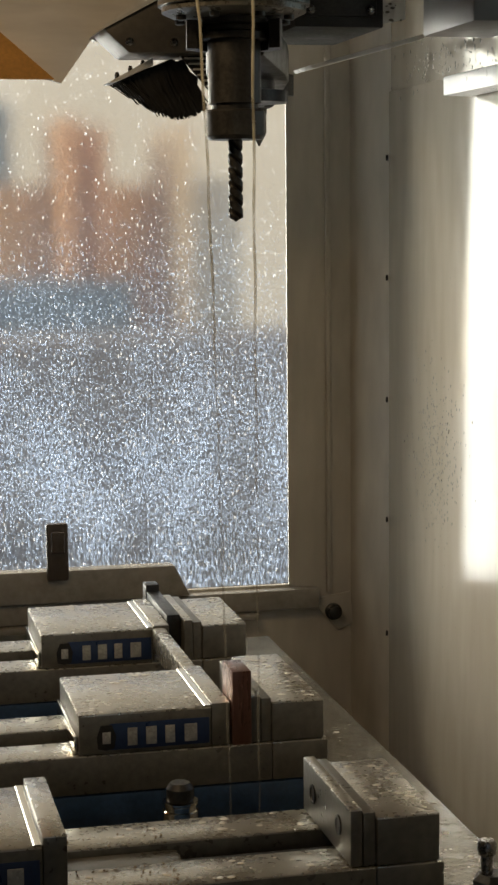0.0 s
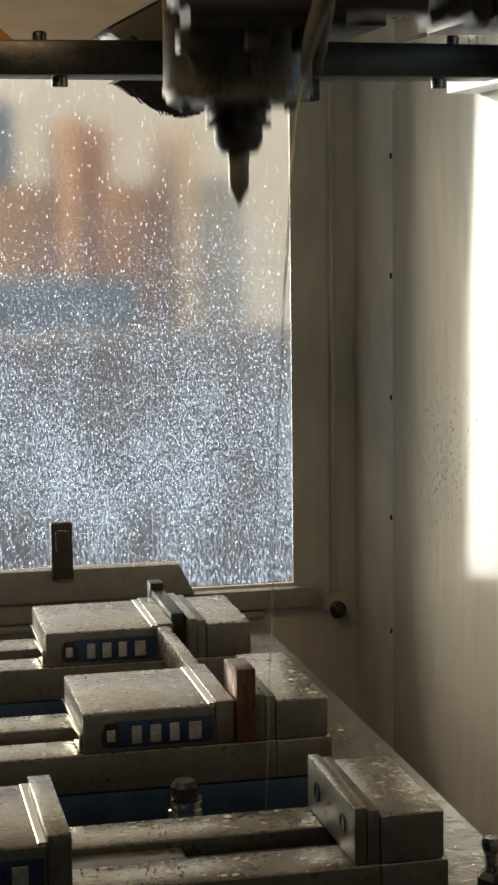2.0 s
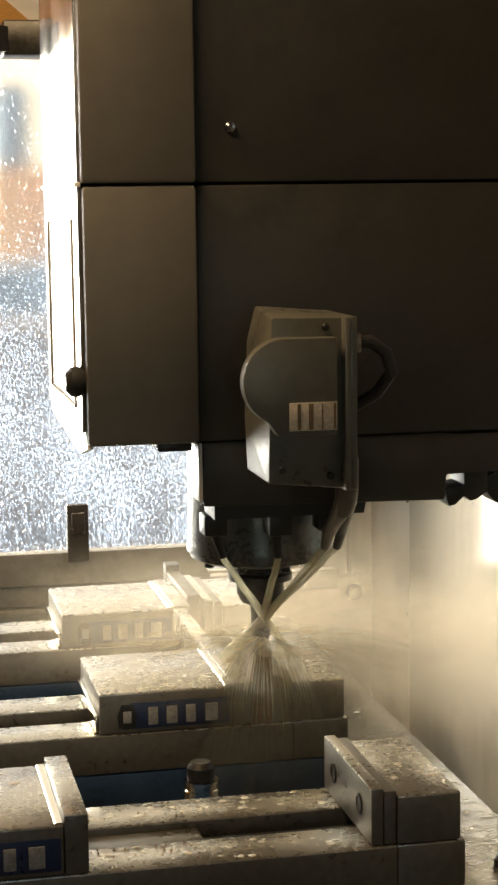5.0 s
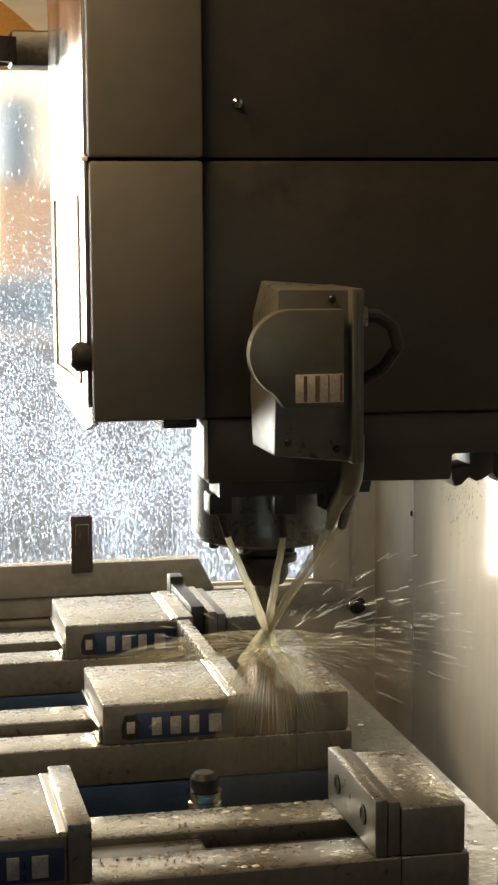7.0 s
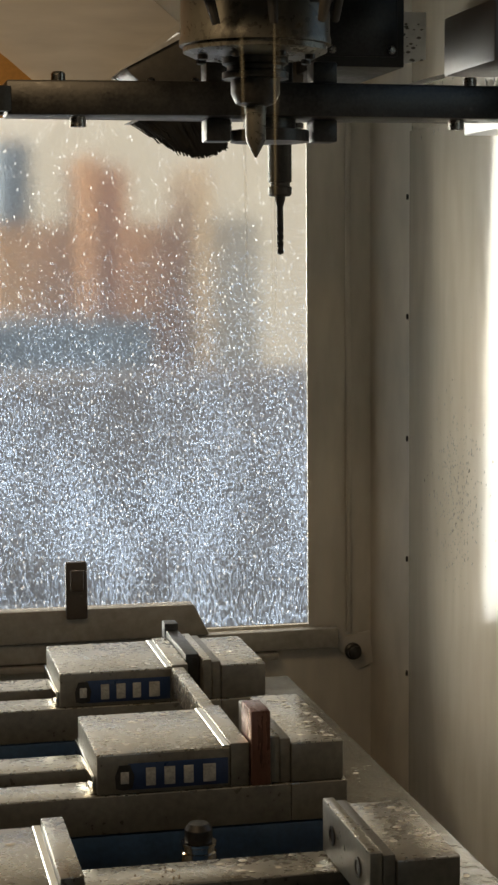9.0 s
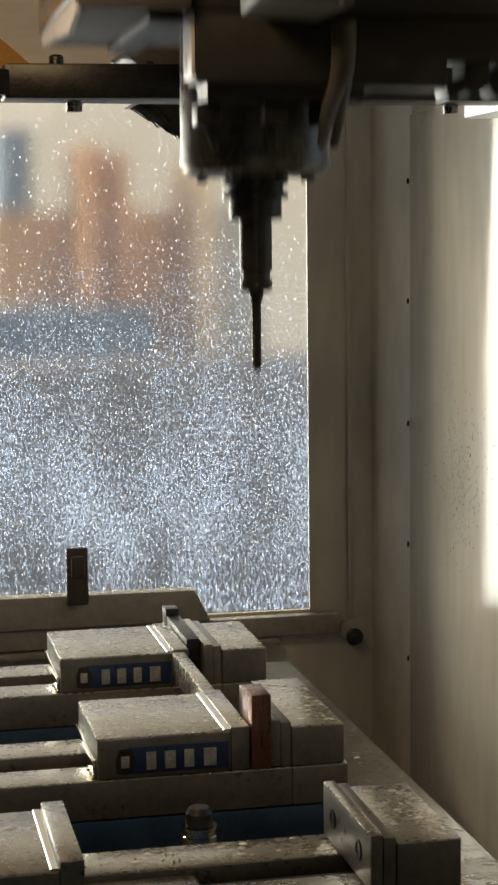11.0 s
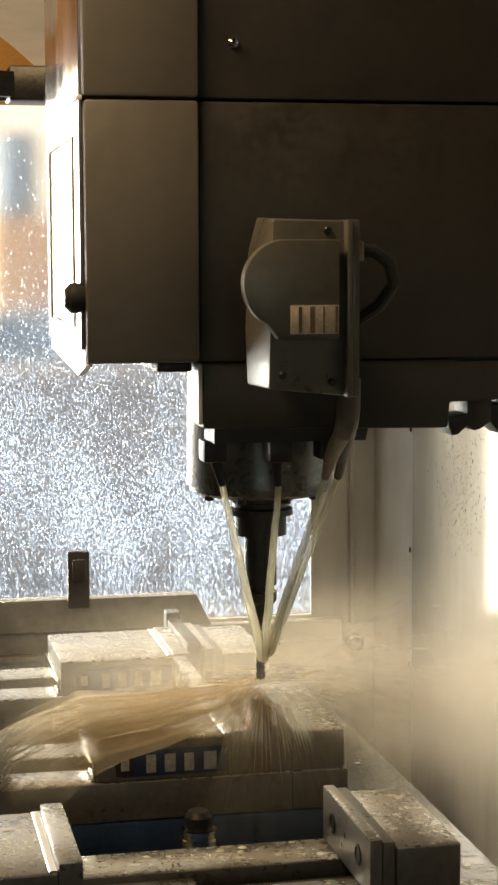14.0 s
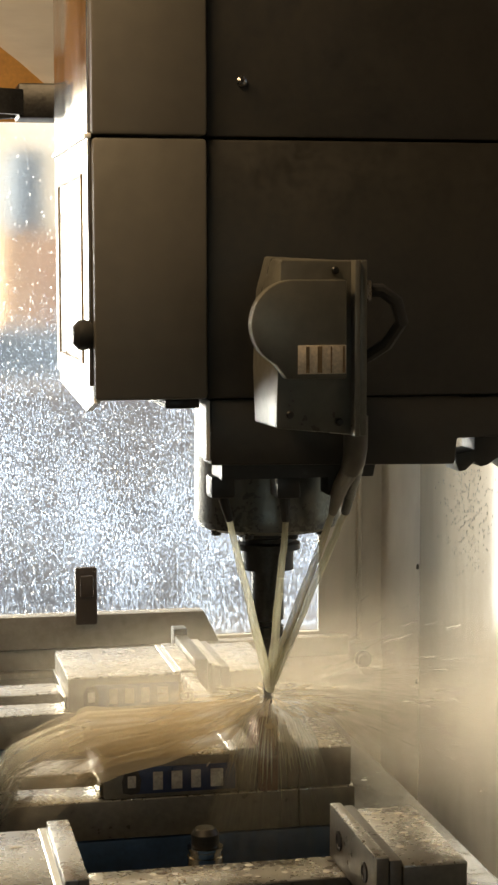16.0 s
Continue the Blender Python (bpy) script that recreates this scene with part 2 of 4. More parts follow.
def water_material(name, color, density, scale, streak=(1, 1, 1), lo=0.45, hi=0.75, detail=5):
    """Broken, milky coolant: translucent white water with gaps."""
    m = bpy.data.materials.new(name)
    m.use_nodes = True
    nt = m.node_tree
    n, l = nt.nodes, nt.links
    for x in list(n):
        n.remove(x)
    out = n.new("ShaderNodeOutputMaterial")
    tr = n.new("ShaderNodeBsdfTransparent")
    tl = n.new("ShaderNodeBsdfTranslucent")
    tl.inputs["Color"].default_value = (*color, 1)
    df = n.new("ShaderNodeBsdfDiffuse")
    df.inputs["Color"].default_value = (*color, 1)
    body = n.new("ShaderNodeMixShader")
    body.inputs[0].default_value = 0.35
    l.new(tl.outputs[0], body.inputs[1])
    l.new(df.outputs[0], body.inputs[2])
    co = n.new("ShaderNodeTexCoord")
    mp = n.new("ShaderNodeMapping")
    mp.inputs["Scale"].default_value = streak
    l.new(co.outputs["UV"], mp.inputs[0])
    no = n.new("ShaderNodeTexNoise")
    no.inputs["Scale"].default_value = scale
    no.inputs["Detail"].default_value = detail
    l.new(mp.outputs[0], no.inputs[0])
    mr = n.new("ShaderNodeMapRange")
    mr.inputs[1].default_value, mr.inputs[2].default_value = lo, hi
    mr.inputs[3].default_value, mr.inputs[4].default_value = 0.0, density
    l.new(no.outputs[0], mr.inputs[0])
    sep = n.new("ShaderNodeSeparateXYZ")
    l.new(co.outputs["UV"], sep.inputs[0])
    fade = n.new("ShaderNodeMapRange")
    fade.interpolation_type = 'SMOOTHSTEP'
    fade.inputs[1].default_value, fade.inputs[2].default_value = 1.0, 0.15
    l.new(sep.outputs[1], fade.inputs[0])
    mu = n.new("ShaderNodeMath")
    mu.operation = 'MULTIPLY'
    l.new(mr.outputs[0], mu.inputs[0])
    l.new(fade.outputs[0], mu.inputs[1])
    mix = n.new("ShaderNodeMixShader")
    l.new(mu.outputs[0], mix.inputs[0])
    l.new(tr.outputs[0], mix.inputs[1])
    l.new(body.outputs[0], mix.inputs[2])
    l.new(mix.outputs[0], out.inputs[0])
    return m


def lit_water(name, color, clear=0.15):
    """Milky water that glows when lit from behind."""
    m = bpy.data.materials.new(name)
    m.use_nodes = True
    n, l = m.node_tree.nodes, m.node_tree.links
    b = n["Principled BSDF"]
    b.inputs["Base Color"].default_value = (*color, 1)
    b.inputs["Roughness"].default_value = 0.12
    tl = n.new("ShaderNodeBsdfTranslucent")
    tl.inputs["Color"].default_value = (*color, 1)
    tr = n.new("ShaderNodeBsdfTransparent")
    co = n.new("ShaderNodeTexCoord")
    mp = n.new("ShaderNodeMapping")
    mp.inputs["Scale"].default_value = (1, 1, 0.12)
    l.new(co.outputs["Object"], mp.inputs[0])
    no = n.new("ShaderNodeTexNoise")
    no.inputs["Scale"].default_value = 160
    l.new(mp.outputs[0], no.inputs[0])
    mr = n.new("ShaderNodeMapRange")
    mr.inputs[1].default_value, mr.inputs[2].default_value = 0.3, 0.7
    mr.inputs[3].default_value, mr.inputs[4].default_value = clear, clear + 0.35
    l.new(no.outputs[0], mr.inputs[0])
    body = n.new("ShaderNodeMixShader")
    body.inputs[0].default_value = 0.6
    l.new(b.outputs[0], body.inputs[1])
    l.new(tl.outputs[0], body.inputs[2])
    mix = n.new("ShaderNodeMixShader")
    l.new(mr.outputs[0], mix.inputs[0])
    l.new(body.outputs[0], mix.inputs[1])
    l.new(tr.outputs[0], mix.inputs[2])
    l.new(mix.outputs[0], n["Material Output"].inputs[0])
    return m


FLECK = lit_water("flying_coolant", (0.86, 0.80, 0.66), 0.6)
JET = lit_water("milky_coolant", (0.70, 0.65, 0.47), 0.22)
CURTAIN = water_material("falling_coolant", (0.62, 0.61, 0.48), 0.85, 5, (5.0, 0.4, 1), 0.24, 0.72)
SPILL = water_material("spilling_coolant", (0.93, 0.82, 0.60), 0.85, 2.6, (0.9, 0.9, 1), 0.0, 0.80)
VEIL = water_material("coolant_veil", (0.93, 0.80, 0.54), 0.8, 5, (1.6, 1.0, 1), 0.3, 0.85)


def mist_material(name, color, density):
    """Fine drops in the air: dense in the middle of a bank, nothing at its rim, with soft billows."""
    m = bpy.data.materials.new(name)
    m.use_nodes = True
    n, l = m.node_tree.nodes, m.node_tree.links
    for x in list(n):
        n.remove(x)
    out = n.new("ShaderNodeOutputMaterial")
    tr = n.new("ShaderNodeBsdfTransparent")
    tl = n.new("ShaderNodeBsdfTranslucent")
    tl.inputs["Color"].default_value = (*color, 1)
    df = n.new("ShaderNodeBsdfDiffuse")
    df.inputs["Color"].default_value = (*color, 1)
    body = n.new("ShaderNodeMixShader")
    body.inputs[0].default_value = 0.4
    l.new(tl.outputs[0], body.inputs[1])
    l.new(df.outputs[0], body.inputs[2])
    co = n.new("ShaderNodeTexCoord")
    sep = n.new("ShaderNodeSeparateXYZ")
    l.new(co.outputs["UV"], sep.inputs[0])
    factors = []
    for axis in (0, 1):
        ping = n.new("ShaderNodeMath")
        ping.operation = 'PINGPONG'
        ping.inputs[1].default_value = 0.5
        l.new(sep.outputs[axis], ping.inputs[0])
        mr = n.new("ShaderNodeMapRange")
        mr.interpolation_type = 'SMOOTHERSTEP'
        mr.inputs[1].default_value, mr.inputs[2].default_value = 0.0, 0.5
        l.new(ping.outputs[0], mr.inputs[0])
        factors.append(mr.outputs[0])
    mp = n.new("ShaderNodeMapping")
    mp.inputs["Scale"].default_value = (0.5, 1, 1.3)
    l.new(co.outputs["Object"], mp.inputs[0])
    no = n.new("ShaderNodeTexNoise")
    no.inputs["Scale"].default_value = 16
    no.inputs["Detail"].default_value = 4
    l.new(mp.outputs[0], no.inputs[0])
    mr = n.new("ShaderNodeMapRange")
    mr.inputs[1].default_value, mr.inputs[2].default_value = 0.25, 0.75
    mr.inputs[3].default_value, mr.inputs[4].default_value = 0.4 * density, density
    l.new(no.outputs[0], mr.inputs[0])
    value = mr.outputs[0]
    for f in factors:
        mu = n.new("ShaderNodeMath")
        mu.operation = 'MULTIPLY'
        l.new(value, mu.inputs[0])
        l.new(f, mu.inputs[1])
        value = mu.outputs[0]
    mix = n.new("ShaderNodeMixShader")
    l.new(value, mix.inputs[0])
    l.new(tr.outputs[0], mix.inputs[1])
    l.new(body.outputs[0], mix.inputs[2])
    l.new(mix.outputs[0], out.inputs[0])
    return m




def stream_material():
    """A thin thread of clear, slightly milky coolant that breaks up and thins out as it falls."""
    m = bpy.data.materials.new("coolant_thread")
    m.use_nodes = True
    n, l = m.node_tree.nodes, m.node_tree.links
    b = n["Principled BSDF"]
    b.inputs["Base Color"].default_value = (0.58, 0.54, 0.42, 1)
    b.inputs["Roughness"].default_value = 0.1
    co = n.new("ShaderNodeTexCoord")
    sep = n.new("ShaderNodeSeparateXYZ")
    l.new(co.outputs["Object"], sep.inputs[0])
    thin = n.new("ShaderNodeMapRange")
    thin.inputs[1].default_value, thin.inputs[2].default_value = 0.0, -0.5
    thin.inputs[3].default_value, thin.inputs[4].default_value = 0.7, 0.2
    l.new(sep.outputs[2], thin.inputs[0])
    no = n.new("ShaderNodeTexNoise")
    no.inputs["Scale"].default_value = 22
    l.new(co.outputs["Object"], no.inputs[0])
    gap = n.new("ShaderNodeMapRange")
    gap.inputs[1].default_value, gap.inputs[2].default_value = 0.3, 0.6
    gap.inputs[3].default_value, gap.inputs[4].default_value = 0.35, 1.0
    l.new(no.outputs[0], gap.inputs[0])
    mu = n.new("ShaderNodeMath")
    mu.operation = 'MULTIPLY'
    l.new(thin.outputs[0], mu.inputs[0])
    l.new(gap.outputs[0], mu.inputs[1])
    l.new(mu.outputs[0], b.inputs["Alpha"])
    return m


THREAD = stream_material()
MIST = mist_material("coolant_mist", (0.93, 0.79, 0.58), 0.36)


# ---------------------------------------------------------------- mesh helpers
def box(bm, x0, x1, y0, y1, z0, z1, bevel=0.0, seg=2):
    r = bmesh.ops.create_cube(bm, size=1.0)
    bmesh.ops.scale(bm, vec=(x1 - x0, y1 - y0, z1 - z0), verts=r["verts"])
    bmesh.ops.translate(bm, vec=((x0 + x1) / 2, (y0 + y1) / 2, (z0 + z1) / 2), verts=r["verts"])
    if bevel:
        es = list({e for v in r["verts"] for e in v.link_edges})
        bmesh.ops.bevel(bm, geom=es, offset=bevel, segments=seg, affect='EDGES', profile=0.5)
    return bm


def prism(bm, poly, a0, a1, axis="y", bevel=0.0):
    """A polygon pulled along an axis. poly: pairs in the other two axes, in order x, y, z without that axis."""
    def put(p, a):
        return {"x": (a, p[0], p[1]), "y": (p[0], a, p[1]), "z": (p[0], p[1], a)}[axis]
    lo = [bm.verts.new(put(p, a0)) for p in poly]
    hi = [bm.verts.new(put(p, a1)) for p in poly]
    fs = [bm.faces.new(lo), bm.faces.new(hi[::-1])]
    k = len(poly)
    for i in range(k):
        fs.append(bm.faces.new((lo[i], hi[i], hi[(i + 1) % k], lo[(i + 1) % k])))
    bmesh.ops.recalc_face_normals(bm, faces=fs)
    if bevel:
        bmesh.ops.bevel(bm, geom=list({e for f in fs for e in f.edges}), offset=bevel, segments=2, affect='EDGES', profile=0.5)
    return bm


def turned(bm, rows, cx=0.0, cy=0.0, seg=32):
    """A body of revolution round an upright axis: rows of (radius, z)."""
    rings = []
    for r, z in rows:
        rings.append([bm.verts.new((cx + r * math.cos(2 * math.pi * i / seg), cy + r * math.sin(2 * math.pi * i / seg), z)) for i in range(seg)])
    fs = []
    for a, b in zip(rings, rings[1:]):
        for i in range(seg):
            fs.append(bm.faces.new((a[i], a[(i + 1) % seg], b[(i + 1) % seg], b[i])))
    fs.append(bm.faces.new(rings[0]))
    fs.append(bm.faces.new(rings[-1]))
    bmesh.ops.recalc_face_normals(bm, faces=fs)
    return bm


def tube(bm, pts, r, seg=10, r_end=None):
    """A round bar along points."""
    pts = [Vector(p) for p in pts]
    rings = []
    up = None
    for i, p in enumerate(pts):
        d = (pts[min(i + 1, len(pts) - 1)] - pts[max(i - 1, 0)]).normalized()
        s = d.orthogonal().normalized() if up is None else (up - d * up.dot(d)).normalized()
        up = s
        q = d.cross(s)
        rad = r if r_end is None else r + (r_end - r) * i / (len(pts) - 1)
        rings.append([bm.verts.new(p + (s * math.cos(2 * math.pi * k / seg) + q * math.sin(2 * math.pi * k / seg)) * rad) for k in range(seg)])
    fs = []
    for a, b in zip(rings, rings[1:]):
        for k in range(seg):
            fs.append(bm.faces.new((a[k], a[(k + 1) % seg], b[(k + 1) % seg], b[k])))
    fs.append(bm.faces.new(rings[0]))
    fs.append(bm.faces.new(rings[-1]))
    bmesh.ops.recalc_face_normals(bm, faces=fs)
    return bm


def mesh_from(name, bm, material, smooth=True):
    me = bpy.data.meshes.new(name)
    bm.to_mesh(me)
    bm.free()
    me.materials.append(material)
    if smooth:
        for p in me.polygons:
            p.use_smooth = True
        me.set_sharp_from_angle(angle=radians(35))
    return me


def part(name, bm, material, parent=None, label=""):
    ob = new(name, mesh_from(name, bm, material))
    ob.parent = parent
    return tagged(ob, label) if label else ob


def shade_sides(ob):
    """Ground faces above; the sides get a duller, darker steel with their shade put into the colour."""
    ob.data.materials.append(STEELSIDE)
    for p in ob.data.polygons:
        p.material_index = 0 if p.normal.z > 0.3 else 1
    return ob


def thing(name, label, category, group="", at=(0, 0, 0)):
    ob = new(name)
    ob.location = at
    return tagged(ob, label, category, group)


def structure(name, bm, material, label, category):
    return tagged(part(name, bm, material), label, category, kind="structure")


B = bmesh.new

# ---------------------------------------------------------------- enclosure
D = 1.30          # far wall
XW = 0.344        # satin wall at the machine's back
Z_TABLE = -0.115
WIN_X0, WIN_X1, WIN_Z0, WIN_Z1 = -1.05, 0.206, -0.085, 0.80


def enclosure():
    b = B()
    box(b, WIN_X1, 0.302, D, D + 0.010, -1.0, 1.6)
    box(b, -1.4, WIN_X0, D, D + 0.010, -1.0, 1.6)
    box(b, WIN_X0, WIN_X1, D, D + 0.010, -1.0, WIN_Z0)
    box(b, WIN_X0, WIN_X1, D, D + 0.010, WIN_Z1, 1.6)
    structure("wall_far", b, WALL, "beige painted sheet metal wall round the window", "wall")
    b = B()
    prism(b, [(0.302, D), (XW, 1.229), (XW + 0.03, 1.229), (XW + 0.03, D + 0.03), (0.302, D + 0.03)], -1.0, 1.6, "z")
    structure("wall_corner", b, WALL, "angled beige corner panel with screws", "wall")
    b = B()
    box(b, XW, XW + 0.03, 0.56, 1.227, -1.0, 1.6)
    box(b, XW, XW + 0.03, -1.8, 0.20, -1.0, 1.6)
    box(b, XW, XW + 0.03, 0.20, 0.56, -1.0, 0.10)
    structure("wall_back", b, WALL_R, "satin beige sheet metal wall with splashes", "wall")
    # unseen door wall, near wall and roof: grey chosen to weaken bounced light
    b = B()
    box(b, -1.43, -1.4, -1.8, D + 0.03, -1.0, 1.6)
    structure("wall_doors", b, PANEL, "unseen sheet metal wall with the doors, dark grey to cut bounced light", "wall")
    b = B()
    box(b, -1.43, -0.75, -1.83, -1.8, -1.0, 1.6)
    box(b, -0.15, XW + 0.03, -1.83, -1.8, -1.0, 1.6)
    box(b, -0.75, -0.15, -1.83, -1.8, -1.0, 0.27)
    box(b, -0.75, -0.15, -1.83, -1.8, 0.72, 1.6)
    structure("wall_near", b, PANEL, "unseen sheet metal wall with an open hatch, dark grey to cut bounced light", "wall")
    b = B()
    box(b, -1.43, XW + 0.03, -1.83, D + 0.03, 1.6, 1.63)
    structure("ceiling", b, PANEL, "unseen sheet metal roof of the enclosure, dark grey to cut bounced light", "ceiling")
    b = B()
    box(b, -1.43, XW + 0.03, -1.83, D + 0.03, -1.059, -1.0)
    structure("floor", b, TRAY, "grey metal chip tray under the table", "floor")
    # pane
    win = tagged(new("window_1"), "large polycarbonate window covered with coolant drops", "window", kind="structure")
    b = B()
    box(b, WIN_X0 + 0.002, WIN_X1 - 0.002, D + 0.003, D + 0.007, WIN_Z0 + 0.002, WIN_Z1 - 0.002)
    pane = part("pane", b, GLASS, win, "clear pane with dried and running drops")
    pane.visible_shadow = False
    b = B()
    box(b, WIN_X1 - 0.004, WIN_X1 + 0.006, D - 0.004, D - 0.0005, WIN_Z0, WIN_Z1)
    part("gasket", b, WALL, win)


enclosure()


def far_wall_fittings():
    # ledge below the window, with its sloping end
    b = B()
    prism(b, [(-0.9, -0.036), (0.020, -0.040), (0.044, -0.088), (-0.9, -0.088)], D - 0.03, D - 0.001, "y", 0.003)
    structure("trim_ledge", b, LEDGE, "beige folded ledge in front of the window", "trim")
    b = B()
    box(b, -0.9, 0.246, D - 0.022, D - 0.001, -0.120, -0.089, 0.003)
    box(b, -0.9, 0.150, D - 0.030, D - 0.001, -0.132, -0.122, 0.002)
    structure("trim_sill", b, LEDGE, "beige window sill with a drip rail", "trim")
    latch = thing("window_latch", "dark upright plastic latch on the window ledge", "latch")
    b = B()
    box(b, -0.172, -0.140, D - 0.042, D - 0.031, -0.052, 0.033, 0.003)
    part("plate", b, LATCH, latch)
    b = B()
    box(b, -0.166, -0.146, D - 0.050, D - 0.043, -0.01, 0.022, 0.003)
    part("tab", b, LATCH, latch)
    knob = thing("drain_knob", "dark round screw knob beside the window sill", "knob")
    b = B()
    turned(b, [(0.013, 0), (0.013, 0.008), (0.010, 0.010), (0.010, 0.018), (0.007, 0.020)])
    k = part("cap", b, BLACKSTEEL, knob)
    k.matrix_basis = pose(0.272, D - 0.001, -0.130, 90, 0, 0)
    b = B()
    prism(b, [(0.235, -0.11), (0.30, -0.10), (0.305, -0.15), (0.28, -0.16)], D - 0.004, D - 0.0005, "y", 0.001)
    part("backplate", b, WALL, knob)
    for z in (0.56, 0.384, 0.202, 0.02, -0.155):
        s = thing("panel_screw", "small dark screw head on the corner panel", "screw", "screws of the corner panel")
        b = B()
        turned(b, [(0.0045, 0), (0.0045, 0.0015), (0.003, 0.003)], seg=12)
        ob = part("head", b, BLACKSTEEL, s)
        ob.matrix_basis = pose(0.3395, 1.2362, z, 90, 0, 58)
    # fold that runs up beside the window
    b = B()
    box(b, 0.262, 0.270, D - 0.006, D - 0.0005, -0.1, 1.5, 0.002)
    structure("trim_fold", b, WALL, "upright fold in the beige wall panel", "trim")
    b = B()
    box(b, XW - 0.004, XW - 0.0005, 0.5, 1.226, -0.9, 0.655, 0.001)
    structure("trim_overlap", b, WALL_R, "overlapping satin wall panel", "trim")
    # bright ledge high on the satin wall
    b = B()
    box(b, XW - 0.045, XW - 0.006, 0.57, 0.866, 0.624, 0.648, 0.002)
    structure("trim_shelf", b, WHITE, "white folded ledge wet with coolant", "trim")


far_wall_fittings()


def wall_chips():
    rng = random.Random(12)
    b = B()
    for y0, y1, z0, z1, n, r1 in ((0.90, 1.12, 0.02, 0.26, 420, 0.0021), (0.70, 1.20, 0.640, 0.72, 150, 0.0030), (0.75, 1.2, 0.0, 0.6, 60, 0.0008)):
        for i in range(n):
            y, z = rng.gauss((y0 + y1) / 2, (y1 - y0) / 4), rng.gauss((z0 + z1) / 2, (z1 - z0) / 4)
            if not 0.58 < y < 1.22:
                continue
            r = r1 * rng.uniform(0.4, 1.0)
            bmesh.ops.create_icosphere(b, subdivisions=1, radius=r, matrix=pose(XW - 0.0042, y, z) @ Matrix.Diagonal((0.3, 1.0, rng.uniform(0.8, 1.8), 1)))
    for i in range(60):
        bmesh.ops.create_icosphere(b, subdivisions=1, radius=rng.uniform(0.0008, 0.0026), matrix=pose(rng.uniform(0.20, 0.30), 1.0395, rng.uniform(0.735, 0.785)) @ Matrix.Diagonal((1.6, 0.3, 0.8, 1)))
    tagged(part("stuck_chips", b, STEELSIDE), "small dark chips and drops stuck to the wall", "chips", kind="stuff")


wall_chips()


def outside():
    b = B()
    box(b, -40, 40, -40, 40, -1.16, -1.06)
    structure("ground", b, CONCRETE, "grey concrete shop floor", "floor")
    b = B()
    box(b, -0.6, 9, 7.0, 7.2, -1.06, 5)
    structure("backdrop", b, SHOPWALL, "pale shop wall beyond the window with an added glow", "wall")
    for name, x0, x1, y, z0, z1, m, lab, cat in (
            ("storage_rack", 0.315, 0.385, 4.95, -1.06, 0.83, ORANGE, "tall orange painted storage rack upright", "rack"),
            ("storage_rack", 0.425, 0.485, 5.0, -1.06, 0.80, ORANGE, "tall orange painted storage rack upright", "rack"),
            ("carton_stack", 0.0, 0.74, 5.2, -1.06, 0.60, CARDBOARD, "stack of brown cartons", "cartons"),
            ("rack_post", 0.70, 0.77, 4.9, -1.06, 0.80, TAN, "tan upright post of a rack", "post"),
            ("cabinet", 0.78, 0.98, 5.1, -1.06, 0.62, GREYBOX, "grey steel cabinet on the shop floor", "cabinet"),
            ("covered_pallet", -0.3, 0.505, 4.6, -1.06, 0.265, SLATE, "pallet under a blue grey cover", "pallet"),
            ("grey_box", 0.05, 0.16, 5.2, 0.605, 0.90, SLATE, "grey box standing on the cartons", "box"),
            ("crate", -0.35, 1.3, 4.0, -1.06, 0.115, mat("brown_tarpaulin", (0.15, 0.12, 0.105), 0.8, 0, 0.2, 3), "low brown crate on the shop floor", "crate")):
        b = B()
        box(b, x0, x1, y, y + 0.5, z0, z1, 0.01)
        for i in range(3):
            box(b, x0 + 0.01, x1 - 0.01, y - 0.006, y - 0.001, z0 + (z1 - z0) * (0.25 + 0.22 * i), z0 + (z1 - z0) * (0.25 + 0.22 * i) + 0.02)
        tagged(part(name, b, m), lab, cat)


outside()

# ---------------------------------------------------------------- table and vises
def table():
    t = thing("machine_table", "wet steel machine table with slots", "table")
    x = -0.62
    for s0, s1 in ((-0.40, -0.384), (-0.235, -0.219), (-0.07, -0.054), (0.122, None)):
        b = B()
        box(b, x, s0, -0.55, 1.10, Z_TABLE - 0.02, Z_TABLE, 0.0015)
        part("top_strip", b, WETSTEEL, t)
        x = s1
    b = B()
    box(b, -0.62, 0.1195, -0.55, 1.10, Z_TABLE - 0.09, Z_TABLE - 0.021, 0.002)
    part("body", b, STEELSIDE, t)
    b = B()
    box(b, -0.5, 0.05, -0.3, 0.9, -1.0, Z_TABLE - 0.091)
    part("saddle", b, HEADBLACK, t)


table()

S1, S2 = 0.3529, 0.6992
RAIL = -0.0405


